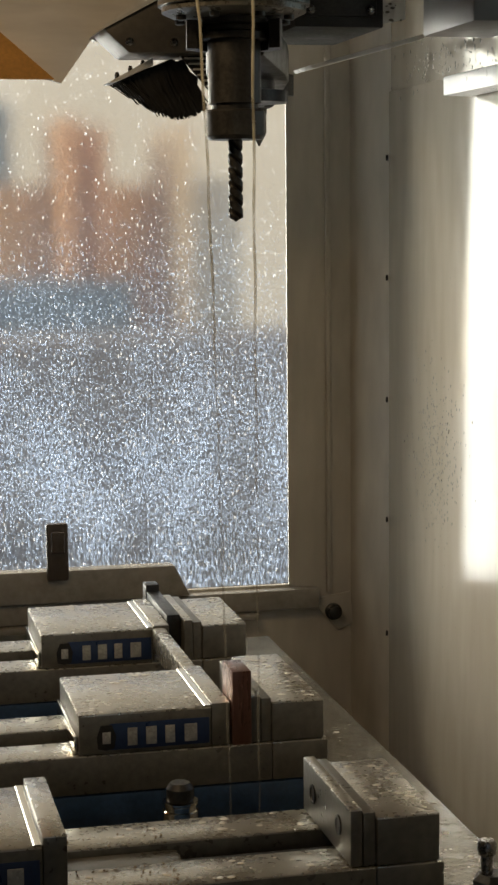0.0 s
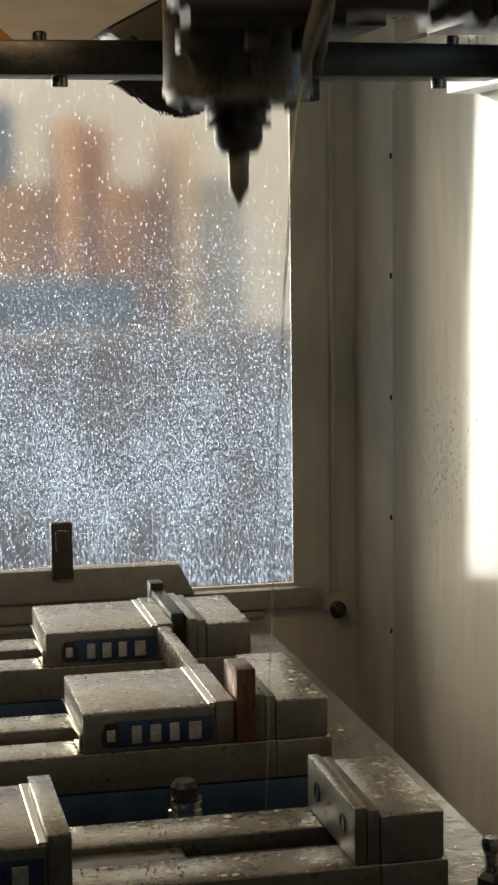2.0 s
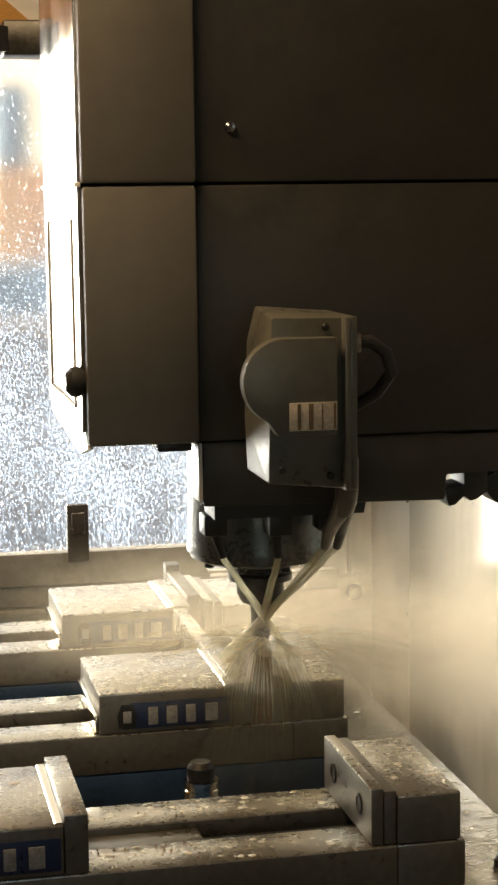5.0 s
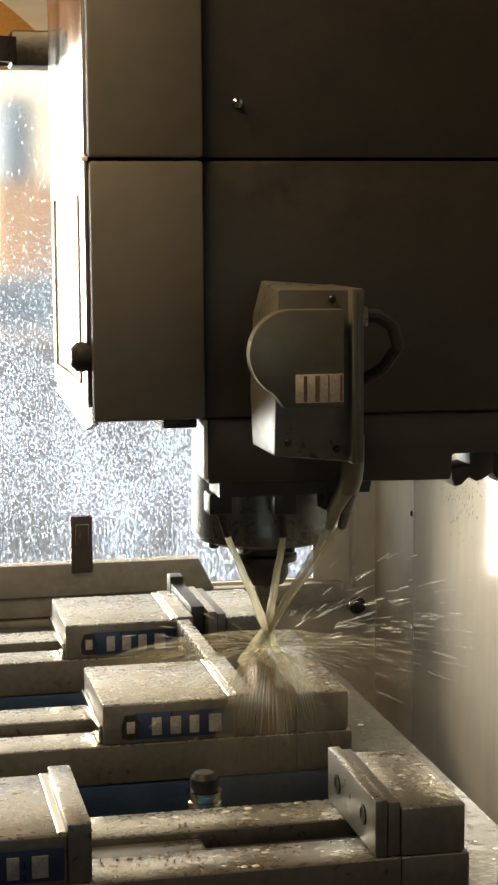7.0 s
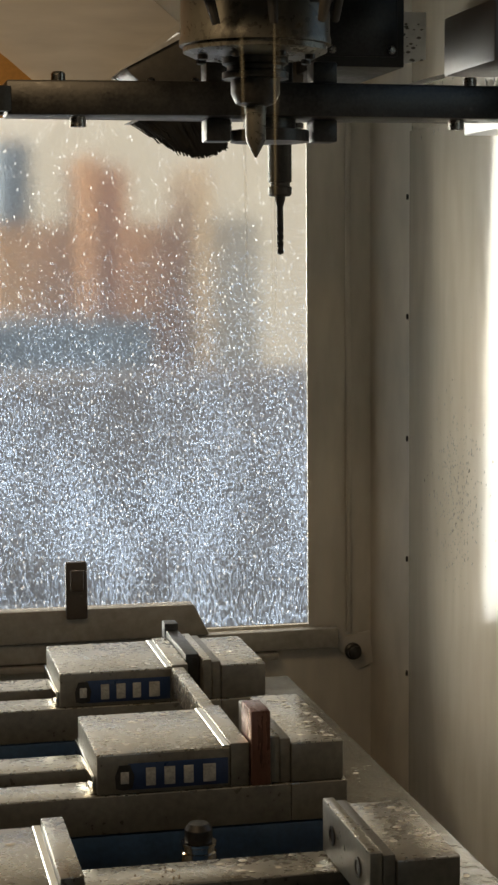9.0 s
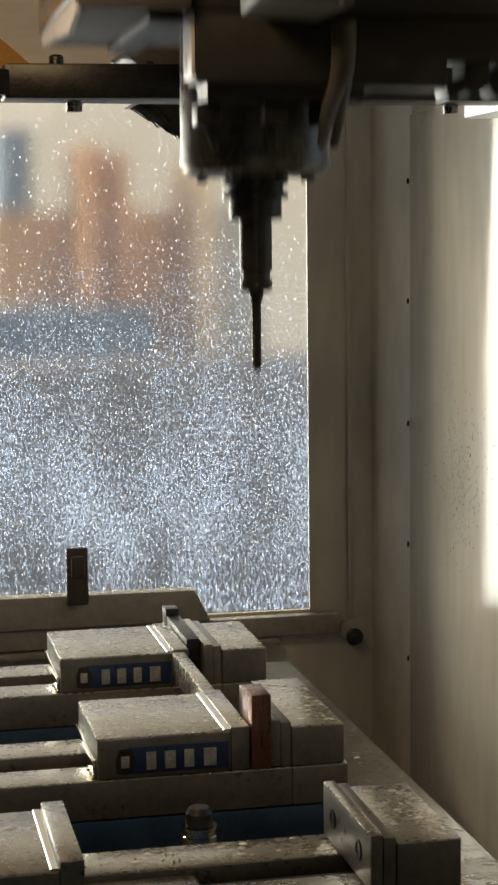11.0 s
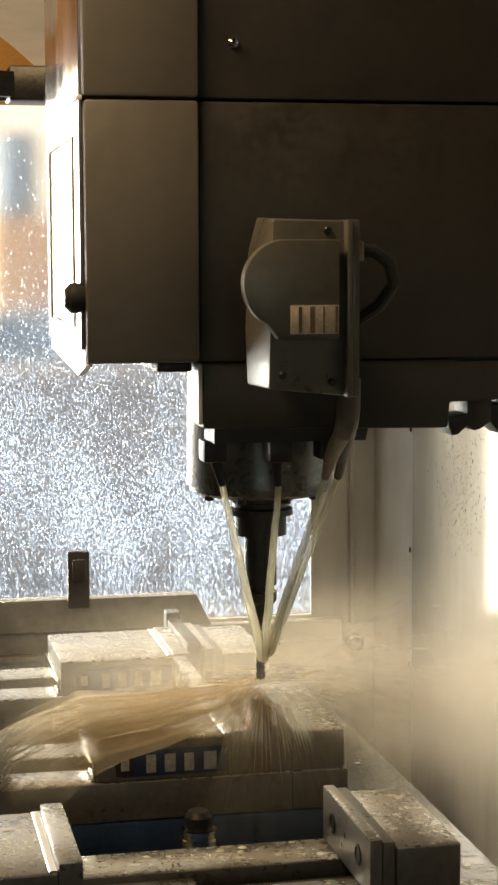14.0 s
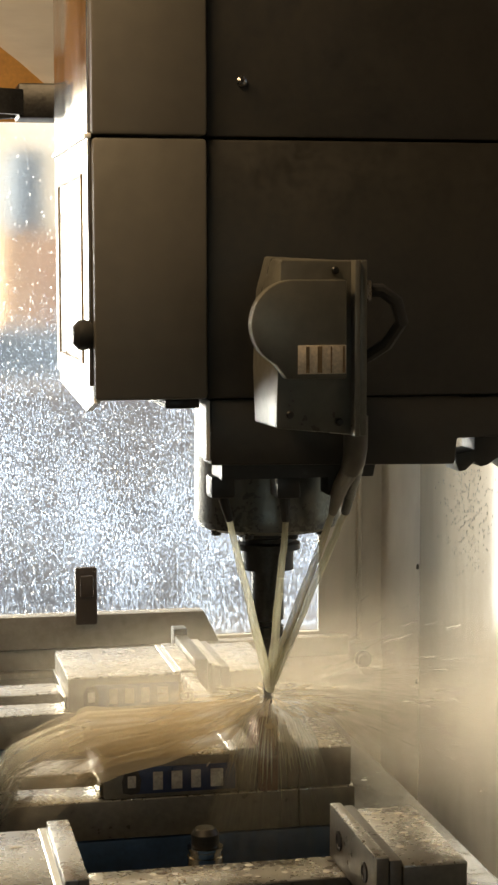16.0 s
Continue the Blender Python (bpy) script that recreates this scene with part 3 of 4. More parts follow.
def vise(y, x_mov, depth_fix=0.152, plate_z=0.007, group="vises on the table", closed=True, label=""):
    v = thing("machine_vise", label, "vise", group, (0, y, 0))
    b = B()
    box(b, -0.72, 0.004, 0.0, 0.152, Z_TABLE, -0.080, 0.003)
    part("base", b, BLUE, v, "dark blue painted casting")
    b = B()
    box(b, -0.72, -0.0530, 0.0, 0.052, -0.079, RAIL, 0.0015)
    shade_sides(part("rail", b, STEEL, v, "ground steel bed rail"))
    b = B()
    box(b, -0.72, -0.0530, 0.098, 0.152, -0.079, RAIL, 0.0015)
    shade_sides(part("rail", b, STEEL, v, "ground steel bed rail"))
    b = B()
    turned(b, [(0.013, -0.60), (0.013, 0.0)], seg=16)
    s = part("screw", b, BLACKSTEEL, v)
    s.matrix_basis = pose(-0.06, 0.076, -0.062, 0, 90, 0)
    # fixed jaw
    b = B()
    box(b, -0.0526, 0.0, 0.0, depth_fix, RAIL + 0.0005, 0.0, 0.0018)
    box(b, -0.0526, 0.004, 0.0, depth_fix, -0.079, RAIL, 0.0015)
    shade_sides(part("fixed_jaw", b, STEEL, v, "ground steel fixed jaw block"))
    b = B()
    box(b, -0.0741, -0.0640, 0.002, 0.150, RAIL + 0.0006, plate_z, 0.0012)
    p = shade_sides(part("jaw_plate", b, STEEL, v, "steel jaw plate with two screw holes"))
    b = B()
    box(b, -0.0634, -0.0532, 0.002, 0.150, RAIL + 0.0006, plate_z - 0.003, 0.0012)
    part("jaw_plate", b, STEELSIDE, v)
    for yy in (0.036, 0.116):
        b = B()
        turned(b, [(0.0085, 0), (0.0085, 0.0012), (0.0062, 0.0012), (0.0058, 0.0004)], seg=20)
        h = part("screw_head", b, BLACKSTEEL, p)
        h.matrix_basis = pose(-0.0742, yy, -0.016, 0, -90, 0)
    # movable jaw
    b = B()
    box(b, x_mov, x_mov + 0.1304, 0.0, 0.152, RAIL + 0.0006, 0.0, 0.0018)
    shade_sides(part("movable_jaw", b, STEEL, v, "ground steel movable jaw block"))
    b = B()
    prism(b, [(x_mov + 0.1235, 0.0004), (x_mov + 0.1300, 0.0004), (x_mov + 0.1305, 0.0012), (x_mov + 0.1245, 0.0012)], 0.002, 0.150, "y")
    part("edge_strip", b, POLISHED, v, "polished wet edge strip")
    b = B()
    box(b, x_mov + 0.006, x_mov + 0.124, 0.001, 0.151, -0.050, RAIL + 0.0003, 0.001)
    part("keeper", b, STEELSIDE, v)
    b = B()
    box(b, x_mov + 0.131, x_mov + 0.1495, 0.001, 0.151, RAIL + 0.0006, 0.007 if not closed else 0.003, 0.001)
    shade_sides(part("jaw_plate", b, STEEL, v, "steel jaw plate"))
    # polished strip added to give the glints of water at the jaw's end
    b = B()
    box(b, x_mov - 0.004, x_mov - 0.0005, 0.006, 0.146, -0.039, -0.022, 0.001)
    part("glint_strip", b, POLISHED, v, "added polished strip for the wet glints at the jaw's end")
    # badge: plain blue plate with white bars in place of the maker's mark
    b = B()
    box(b, x_mov + 0.030, x_mov + 0.128, -0.0012, -0.0002, -0.036, -0.010, 0.0004)
    bd = part("badge", b, BADGE, v, "blue badge with a white mark")
    b = B()
    prism(b, [(x_mov + 0.018, -0.034), (x_mov + 0.026, -0.036), (x_mov + 0.034, -0.034), (x_mov + 0.036, -0.022), (x_mov + 0.032, -0.011), (x_mov + 0.021, -0.011), (x_mov + 0.017, -0.022)], -0.0022, -0.0014)
    part("disc", b, BLACKSTEEL, bd)
    for i, (x0, w) in enumerate(((0.0225, 0.008), (0.047, 0.0095), (0.065, 0.0105), (0.084, 0.0095), (0.103, 0.0125))):
        b = B()
        box(b, x_mov + x0, x_mov + x0 + w, -0.0036, -0.0024, -0.032 if i else -0.029, -0.0145 if i else -0.0175, 0.0004)
        part("bar", b, INK, bd)
    return v


vise(0.0, -0.4485, closed=False, label="open steel machine vise on a blue base, bolted to the table")
vise(S1, -0.2443, 0.1916, closed=True, label="steel machine vise clamping a copper bar")
vise(S2, -0.2419, closed=True, label="steel machine vise clamping a dark block")


WATER = mat("milky_drops", (0.82, 0.78, 0.68), 0.05, 0, 0.1, 60)


def beads(places, seed):
    """Flat beads of coolant lying on level faces: x0, x1, y0, y1, z, how many."""
    rng = random.Random(seed)
    b = B()
    for x0, x1, y0, y1, z, n in places:
        for i in range(n):
            r = 0.0008 + 0.0030 * rng.random() ** 1.9
            x, y = rng.uniform(x0 + r, x1 - r), rng.uniform(y0 + r, y1 - r)
            e, tw, h = rng.uniform(0.7, 1.5), rng.uniform(0, 3.14), r * rng.uniform(0.08, 0.16)
            rings = []
            for rr, zz in ((1.0, 0.0002), (0.82, 0.6), (0.45, 0.92)):
                ring = []
                for k in range(9):
                    a = 2 * math.pi * k / 9
                    px, py = rr * r * e * math.cos(a), rr * r * math.sin(a)
                    ring.append(b.verts.new((x + px * math.cos(tw) - py * math.sin(tw), y + px * math.sin(tw) + py * math.cos(tw), z + h * zz + 0.0002)))
                rings.append(ring)
            for p, q in zip(rings, rings[1:]):
                for k in range(9):
                    b.faces.new((p[k], p[(k + 1) % 9], q[(k + 1) % 9], q[k]))
            b.faces.new(rings[-1])
            b.faces.new(rings[0][::-1])
    return b


tagged(part("coolant_beads", beads([(-0.243, -0.115, S1, S1 + 0.152, 0.0, 110), (-0.241, -0.113, S2, S2 + 0.152, 0.0, 100), (-0.44, -0.319, 0, 0.152, 0.0, 45),
                                    (-0.052, 0, 0, 0.152, 0.0, 45), (-0.052, 0, S1, S1 + 0.19, 0.0, 60), (-0.052, 0, S2, S2 + 0.152, 0.0, 50),
                                    (-0.29, -0.08, 0.003, 0.05, RAIL, 30), (-0.29, -0.08, 0.10, 0.15, RAIL, 30),
                                    (0.006, 0.120, -0.1, 0.9, Z_TABLE, 35)], 3), WATER), "clear beads of coolant on the steel", "drops", kind="stuff")


def things_on_table():
    b = B()
    box(b, -0.0935, -0.0742, S1 - 0.004, S1 + 0.044, -0.040, 0.034, 0.0015)
    tagged(part("copper_bar", b, COPPER), "upright square copper bar clamped in the vise jaws", "workpiece")
    b = B()
    box(b, -0.1130, -0.0975, S1 + 0.155, S2 - 0.003, -0.030, 0.001, 0.0025)
    tagged(part("long_bar", b, STEEL), "long ground steel bar bridging two vises", "bar")
    b = B()
    box(b, -0.0915, -0.0755, S2 + 0.02, S2 + 0.165, -0.03, 0.010, 0.001)
    box(b, -0.0925, -0.0755, S2 + 0.160, S2 + 0.185, -0.03, 0.018, 0.001)
    tagged(part("dark_block", b, BLACKSTEEL), "dark steel block clamped in the vise", "workpiece")
    bolt = thing("clamp_bolt", "steel clamp bolt with washers between two vises", "bolt")
    for rows, m, nm in (([(0.010, Z_TABLE), (0.010, -0.07)], TOOLSTEEL, "stud"),
                        ([(0.0150, -0.078), (0.0165, -0.077), (0.0165, -0.066), (0.0150, -0.065), (0.0150, -0.0605), (0.0165, -0.0595), (0.0165, -0.057)], POLISHED, "washer"),
                        ([(0.012, -0.0569), (0.0128, -0.054), (0.0128, -0.045), (0.009, -0.040)], BLACKSTEEL, "nut")):
        b = B()
        turned(b, rows, -0.165, 0.25, 24)
        part(nm, b, m, bolt)
    stud = thing("table_stud", "tall bolt with a round head standing in a table slot", "bolt")
    b = B()
    turned(b, [(0.0055, Z_TABLE - 0.01), (0.0055, -0.085)], 0.085, 0.12, 16)
    part("shank", b, TOOLSTEEL, stud)
    b = B()
    turned(b, [(0.0075, -0.085), (0.0085, -0.083), (0.0085, -0.075), (0.0065, -0.072)], 0.085, 0.12, 24)
    part("head", b, TOOLSTEEL, stud)
    b = B()
    turned(b, [(0.018, Z_TABLE), (0.018, -0.108), (0.012, -0.103)], 0.090, 0.12, 6)
    part("nut", b, BLACKSTEEL, stud)
    # chips and rust stain on the open vise bed
    rng = random.Random(4)
    b = B()
    for i in range(70):
        x, y = rng.uniform(-0.294, -0.20), rng.uniform(0.004, 0.048) + (0.1 if rng.random() < .3 else 0)
        s = rng.uniform(0.0005, 0.0014)
        m = pose(x, y, RAIL + s * 0.3, rng.uniform(0, 90), rng.uniform(0, 90), rng.uniform(0, 360))
        r = bmesh.ops.create_cube(b, size=1.0, matrix=m @ Matrix.Diagonal((s * 2.2, s, s * 0.5, 1)))
    tagged(part("metal_chips", b, RUST), "wet brown metal chips on the vise bed", "chips", kind="stuff")
    b = B()
    box(b, -0.30, -0.196, 0.0525, 0.0975, -0.079, -0.046, 0.004)
    tagged(part("chip_guard", b, STEELSIDE), "stained grey plate in the bed slot of the open vise", "plate")


things_on_table()

# ---------------------------------------------------------------- spindle head
AX, AY = -0.077, 0.385


def spindle_head():
    h = thing("spindle_head", "dark grey machining head with spindle and coolant nozzles", "machine head")
    b = B()
    box(b, -0.263, -0.163, 0.235, 0.535, 0.380, 0.607, 0.004)
    part("lower_cover", b, HEADPAINT, h, "dark grey painted lower cover")
    b = B()
    box(b, -0.264, -0.163, 0.234, 0.535, 0.609, 1.45, 0.004)
    part("upper_cover", b, HEADPAINT, h, "dark grey painted upper cover")
    b = B()
    box(b, -0.1625, 0.33, 0.245, 0.525, 0.609, 1.45, 0.003)
    part("upper_body", b, HEADBLACK, h)
    b = B()
    box(b, -0.1625, 0.33, 0.245, 0.525, 0.3795, 0.607, 0.003)
    part("lower_body", b, HEADBLACK, h)
    b = B()
    prism(b, [(-0.1585, 0.379), (-0.1585, 0.320), (0.069, 0.3155), (0.071, 0.3395), (0.33, 0.345), (0.33, 0.3765), (0.075, 0.3775), (0.070, 0.379)], 0.248, 0.292, "y", 0.002)
    part("apron", b, HEADBLACK, h)
    b = B()
    box(b, -0.02, 0.056, 0.2925, 0.50, 0.328, 0.379, 0.003)
    part("nose_web", b, HEADBLACK, h)
    # white front panel with its outline
    b = B()
    box(b, -0.2665, -0.2635, 0.245, 0.525, 0.392, 1.4, 0.001)
    fp = part("front_panel", b, ENAMEL, h, "glossy white enamelled front panel")
    b = B()
    for z0, z1, y0, y1 in ((0.410, 0.4125, 0.285, 0.49), (0.575, 0.5785, 0.285, 0.49), (0.410, 0.577, 0.285, 0.292), (0.410, 0.577, 0.484, 0.49)):
        box(b, -0.2680, -0.2666, y0, y1, z0, z1)
    part("outline", b, RUST, fp, "rusty outline of a hatch")
    b = B()
    box(b, -0.2690, -0.2636, 0.240, 0.528, 0.6065, 0.6105, 0.0008)
    part("seam_lip", b, WHITE, fp)
    b = B()
    prism(b, [(0.25, 0.392), (0.53, 0.392), (0.535, 0.380), (0.30, 0.366), (0.24, 0.378)], -0.2632, -0.258, "x")
    part("skirt", b, WHITE, h)
    b = B()
    turned(b, [(0.011, 0), (0.0135, 0.006), (0.013, 0.012), (0.008, 0.017)], seg=20)
    k = part("knob", b, RUBBER, h, "black rubber knob")
    k.matrix_basis = pose(-0.2632, 0.25, 0.437, 0, -90, 0)
    b = B()
    box(b, -0.199, -0.168, 0.25, 0.52, 0.371, 0.3795, 0.002)
    part("bracket", b, HEADBLACK, h)
    # lower block and nose
    b = B()
    prism(b, [(-0.150, 0.33), (-0.150, 0.325), (-0.146, 0.318), (-0.146, 0.305), (-0.005, 0.305), (0.0, 0.33)], 0.262, 0.31, "y")
    part("nose_block", b, HEADBLACK, h)
    b = B()
    box(b, -0.1625, -0.1588, 0.249, 0.290, 0.324, 0.378, 0.001)
    part("side_plate", b, WHITE, h)
    b = B()
    turned(b, [(0.0705, 0.379), (0.0715, 0.262), (0.0725, 0.258), (0.0725, 0.253), (0.069, 0.2525), (0.069, 0.247), (0.060, 0.243), (0.035, 0.2425)], AX, AY, 48)
    part("spindle_nose", b, NOSE, h, "grey steel spindle nose")
    for i in range(8):
        a = math.pi * 2 * (i + 0.3) / 8
        b = B()
        turned(b, [(0.005, 0.2435), (0.005, 0.239), (0.003, 0.238)], AX + 0.055 * math.cos(a), AY + 0.055 * math.sin(a), 10)
        part("cap_screw", b, BLACKSTEEL, h)
    # motor box on the side
    b = B()
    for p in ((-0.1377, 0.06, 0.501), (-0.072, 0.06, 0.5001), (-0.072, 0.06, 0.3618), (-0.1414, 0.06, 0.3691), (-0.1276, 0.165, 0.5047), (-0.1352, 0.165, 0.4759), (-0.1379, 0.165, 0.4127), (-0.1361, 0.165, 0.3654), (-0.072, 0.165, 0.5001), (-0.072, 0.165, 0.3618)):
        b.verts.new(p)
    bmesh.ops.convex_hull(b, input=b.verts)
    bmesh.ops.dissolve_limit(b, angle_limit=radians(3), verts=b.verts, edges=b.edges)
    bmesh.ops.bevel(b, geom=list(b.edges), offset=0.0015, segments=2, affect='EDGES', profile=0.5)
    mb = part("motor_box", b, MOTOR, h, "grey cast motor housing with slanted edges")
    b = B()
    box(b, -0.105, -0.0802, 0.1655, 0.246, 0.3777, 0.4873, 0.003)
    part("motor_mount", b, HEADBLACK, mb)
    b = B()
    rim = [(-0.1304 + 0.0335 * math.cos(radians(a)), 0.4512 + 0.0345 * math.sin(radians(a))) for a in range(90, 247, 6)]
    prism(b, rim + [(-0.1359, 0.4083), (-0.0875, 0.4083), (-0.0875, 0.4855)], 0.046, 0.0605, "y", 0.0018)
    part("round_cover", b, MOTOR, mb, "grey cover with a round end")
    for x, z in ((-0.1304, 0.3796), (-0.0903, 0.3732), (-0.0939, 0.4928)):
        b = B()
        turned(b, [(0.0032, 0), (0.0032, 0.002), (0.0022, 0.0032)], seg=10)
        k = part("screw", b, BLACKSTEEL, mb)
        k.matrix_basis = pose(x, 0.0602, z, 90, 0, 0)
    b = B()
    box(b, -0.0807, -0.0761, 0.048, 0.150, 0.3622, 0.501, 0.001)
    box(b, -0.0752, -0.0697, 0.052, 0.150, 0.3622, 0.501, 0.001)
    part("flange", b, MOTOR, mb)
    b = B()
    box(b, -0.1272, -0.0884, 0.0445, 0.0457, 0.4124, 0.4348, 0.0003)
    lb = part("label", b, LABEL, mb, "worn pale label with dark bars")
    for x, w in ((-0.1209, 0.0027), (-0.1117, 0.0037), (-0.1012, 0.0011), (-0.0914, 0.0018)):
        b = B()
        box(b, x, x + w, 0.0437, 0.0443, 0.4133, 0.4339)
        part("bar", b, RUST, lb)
    b = B()
    tube(b, [(-0.0609, 0.1, 0.4766), (-0.0446, 0.1, 0.4766), (-0.0317, 0.1, 0.4673), (-0.027, 0.1, 0.4507), (-0.0317, 0.125, 0.4322), (-0.0451, 0.15, 0.4183), (-0.0643, 0.175, 0.4094)], 0.0056)
    part("hose", b, RUBBER, h, "black cable hose")
    b = B()
    box(b, -0.0646, -0.0544, 0.092, 0.108, 0.4682, 0.4849, 0.002)
    part("hose_fitting", b, TOOLSTEEL, h)
    # coolant nozzles
    for x, y in ((-0.139, 0.300), (-0.081, 0.285), (-0.030, 0.30)):
        b = B()
        box(b, x - 0.012, x + 0.010, y - 0.014, y + 0.014, 0.285, 0.305, 0.002)
        part("nozzle_block", b, HEADBLACK, h)
    for p0, p1 in (((-0.139, 0.30, 0.288), (-0.131, 0.302, 0.262)), ((-0.083, 0.285, 0.288), (-0.081, 0.288, 0.262))):
        b = B()
        tube(b, [p0, p1], 0.0055, r_end=0.004)
        part("nozzle", b, RUBBER, h)
    # elbow with two tapered nozzles
    b = B()
    tube(b, [(-0.0386, 0.200, 0.366), (-0.0386, 0.200, 0.338), (-0.0386, 0.204, 0.327), (-0.0384, 0.214, 0.318)], 0.0112, 16, 0.0098)
    el = part("elbow", b, HOUSING, h, "dark grey pipe elbow")
    for dx, r in ((0.0, 0.0085), (0.012, 0.0065)):
        b = B()
        tube(b, [(-0.0384 + dx * 0.4, 0.212, 0.320), (-0.037 + dx * 0.8, 0.256, 0.297), (-0.036 + dx, 0.272, 0.287)], r, 14, r * 0.8)
        tube(b, [(-0.036 + dx, 0.272, 0.2868), (-0.034 + dx, 0.296, 0.268)], r * 0.72, 14, 0.0042)
        part("nozzle", b, HOUSING if dx == 0 else HEADBLACK, el)
    # ragged cable carrier behind
    for k, poly in enumerate(([(0.0925, 0.346), (0.0925, 0.327), (0.075, 0.3235), (0.0745, 0.316), (0.0775, 0.307), (0.084, 0.308), (0.0925, 0.316), (0.099, 0.311), (0.105, 0.3125), (0.1155, 0.319), (0.1155, 0.346)],
                              [(0.112, 0.333), (0.1152, 0.3192), (0.122, 0.311), (0.1276, 0.3065), (0.138, 0.312), (0.140, 0.346), (0.1255, 0.346), (0.1255, 0.336)],
                              [(0.139, 0.346), (0.138, 0.318), (0.148, 0.307), (0.156, 0.309), (0.163, 0.319), (0.163, 0.346)],
                              [(0.162, 0.346), (0.162, 0.316), (0.172, 0.308), (0.183, 0.318), (0.200, 0.313), (0.205, 0.346)])):
        b = B()
        prism(b, poly, 0.262 + 0.003 * (k % 2), 0.30, "y", 0.0008)
        part("chain_link", b, HEADBLACK, h)
    for x, z in ((-0.161, 0.657),):
        b = B()
        turned(b, [(0.0045, 0), (0.0045, 0.003), (0.002, 0.005)], seg=12)
        s = part("bolt", b, TOOLSTEEL, h)
        s.matrix_basis = pose(x + 0.03, 0.2445, z, 90, 0, 0)
    return h


HEAD = spindle_head()


def drill(bm, r, z0, z1, turns=3.0):
    """A two-lipped twist drill from z0 down to z1."""
    seg, n = 16, 40
    rings = []
    for j in range(n + 1):
        z = z0 + (z1 - z0) * j / n
        a0 = turns * 2 * math.pi * j / n
        tip = max(0.0, (j - n + 2) / 2)
        ring = []
        for i in range(seg):
            a = 2 * math.pi * i / seg
            rr = r * (1 - 0.42 * max(0, math.cos(2 * a)) ** 3) * (1 - 0.9 * tip)
            ring.append(bm.verts.new((rr * math.cos(a + a0), rr * math.sin(a + a0), z)))
        rings.append(ring)
    fs = []
    for a, b in zip(rings, rings[1:]):
        for i in range(seg):
            fs.append(bm.faces.new((a[i], a[(i + 1) % seg], b[(i + 1) % seg], b[i])))
    fs += [bm.faces.new(rings[0]), bm.faces.new(rings[-1])]
    bmesh.ops.recalc_face_normals(bm, faces=fs)
    return bm


def chamfer_cutter(bm):
    turned(bm, [(0.0105, -0.045), (0.0105, -0.052), (0.0098, -0.0525), (0.0098, -0.076), (0.0085, -0.080), (0.001, -0.094)], seg=24)


def tool(name, label, body, nut, cut, metal=None):
    """A tool whose origin is the spindle face; the cone stands up inside the spindle."""
    metal = metal or BLACKSTEEL
    t = thing(name, label, "cutting tool")
    b = B()
    turned(b, [(0.012, 0.06), (0.021, 0.002), (0.0318, 0.0), (0.0318, -0.006), (0.027, -0.008), (0.027, -0.012), (0.0318, -0.014), (0.0318, -0.020)] + body, seg=40)
    part("holder", b, BLACKSTEEL, t)
    if nut:
        b = B()
        turned(b, nut, seg=24)
        part("nut", b, BLACKSTEEL, t)
    b = B()
    cut(b)
    part("cutter", b, metal, t)
    return t


TOOL_A = tool("large_drill", "twist drill in a dark collet holder", [(0.0255, -0.021), (0.0255, -0.080), (0.0225, -0.081), (0.0225, -0.0855)],
              [(0.0275, -0.086), (0.029, -0.088), (0.029, -0.110), (0.026, -0.114)], lambda b: drill(b, 0.0072, -0.1135, -0.192))
TOOL_B = tool("spot_drill", "short chamfer cutter in a rounded dark holder", [(0.0235, -0.0205), (0.0235, -0.034), (0.019, -0.043), (0.0125, -0.0455)],
              [], lambda b: chamfer_cutter(b), NOSE)
TOOL_C = tool("slim_drill", "slim drill in a long dark collet chuck", [(0.0255, -0.0205), (0.0255, -0.040), (0.0158, -0.041), (0.0158, -0.090), (0.0135, -0.091), (0.0135, -0.096)],
              [(0.0158, -0.0965), (0.0158, -0.106), (0.013, -0.109)], lambda b: drill(turned(b, [(0.0075, -0.1085), (0.0068, -0.114), (0.0045, -0.122), (0.0045, -0.150)], seg=20), 0.0046, -0.1495, -0.186, 2))

# ---------------------------------------------------------------- tool changer
PX, PY = 0.009, 0.70


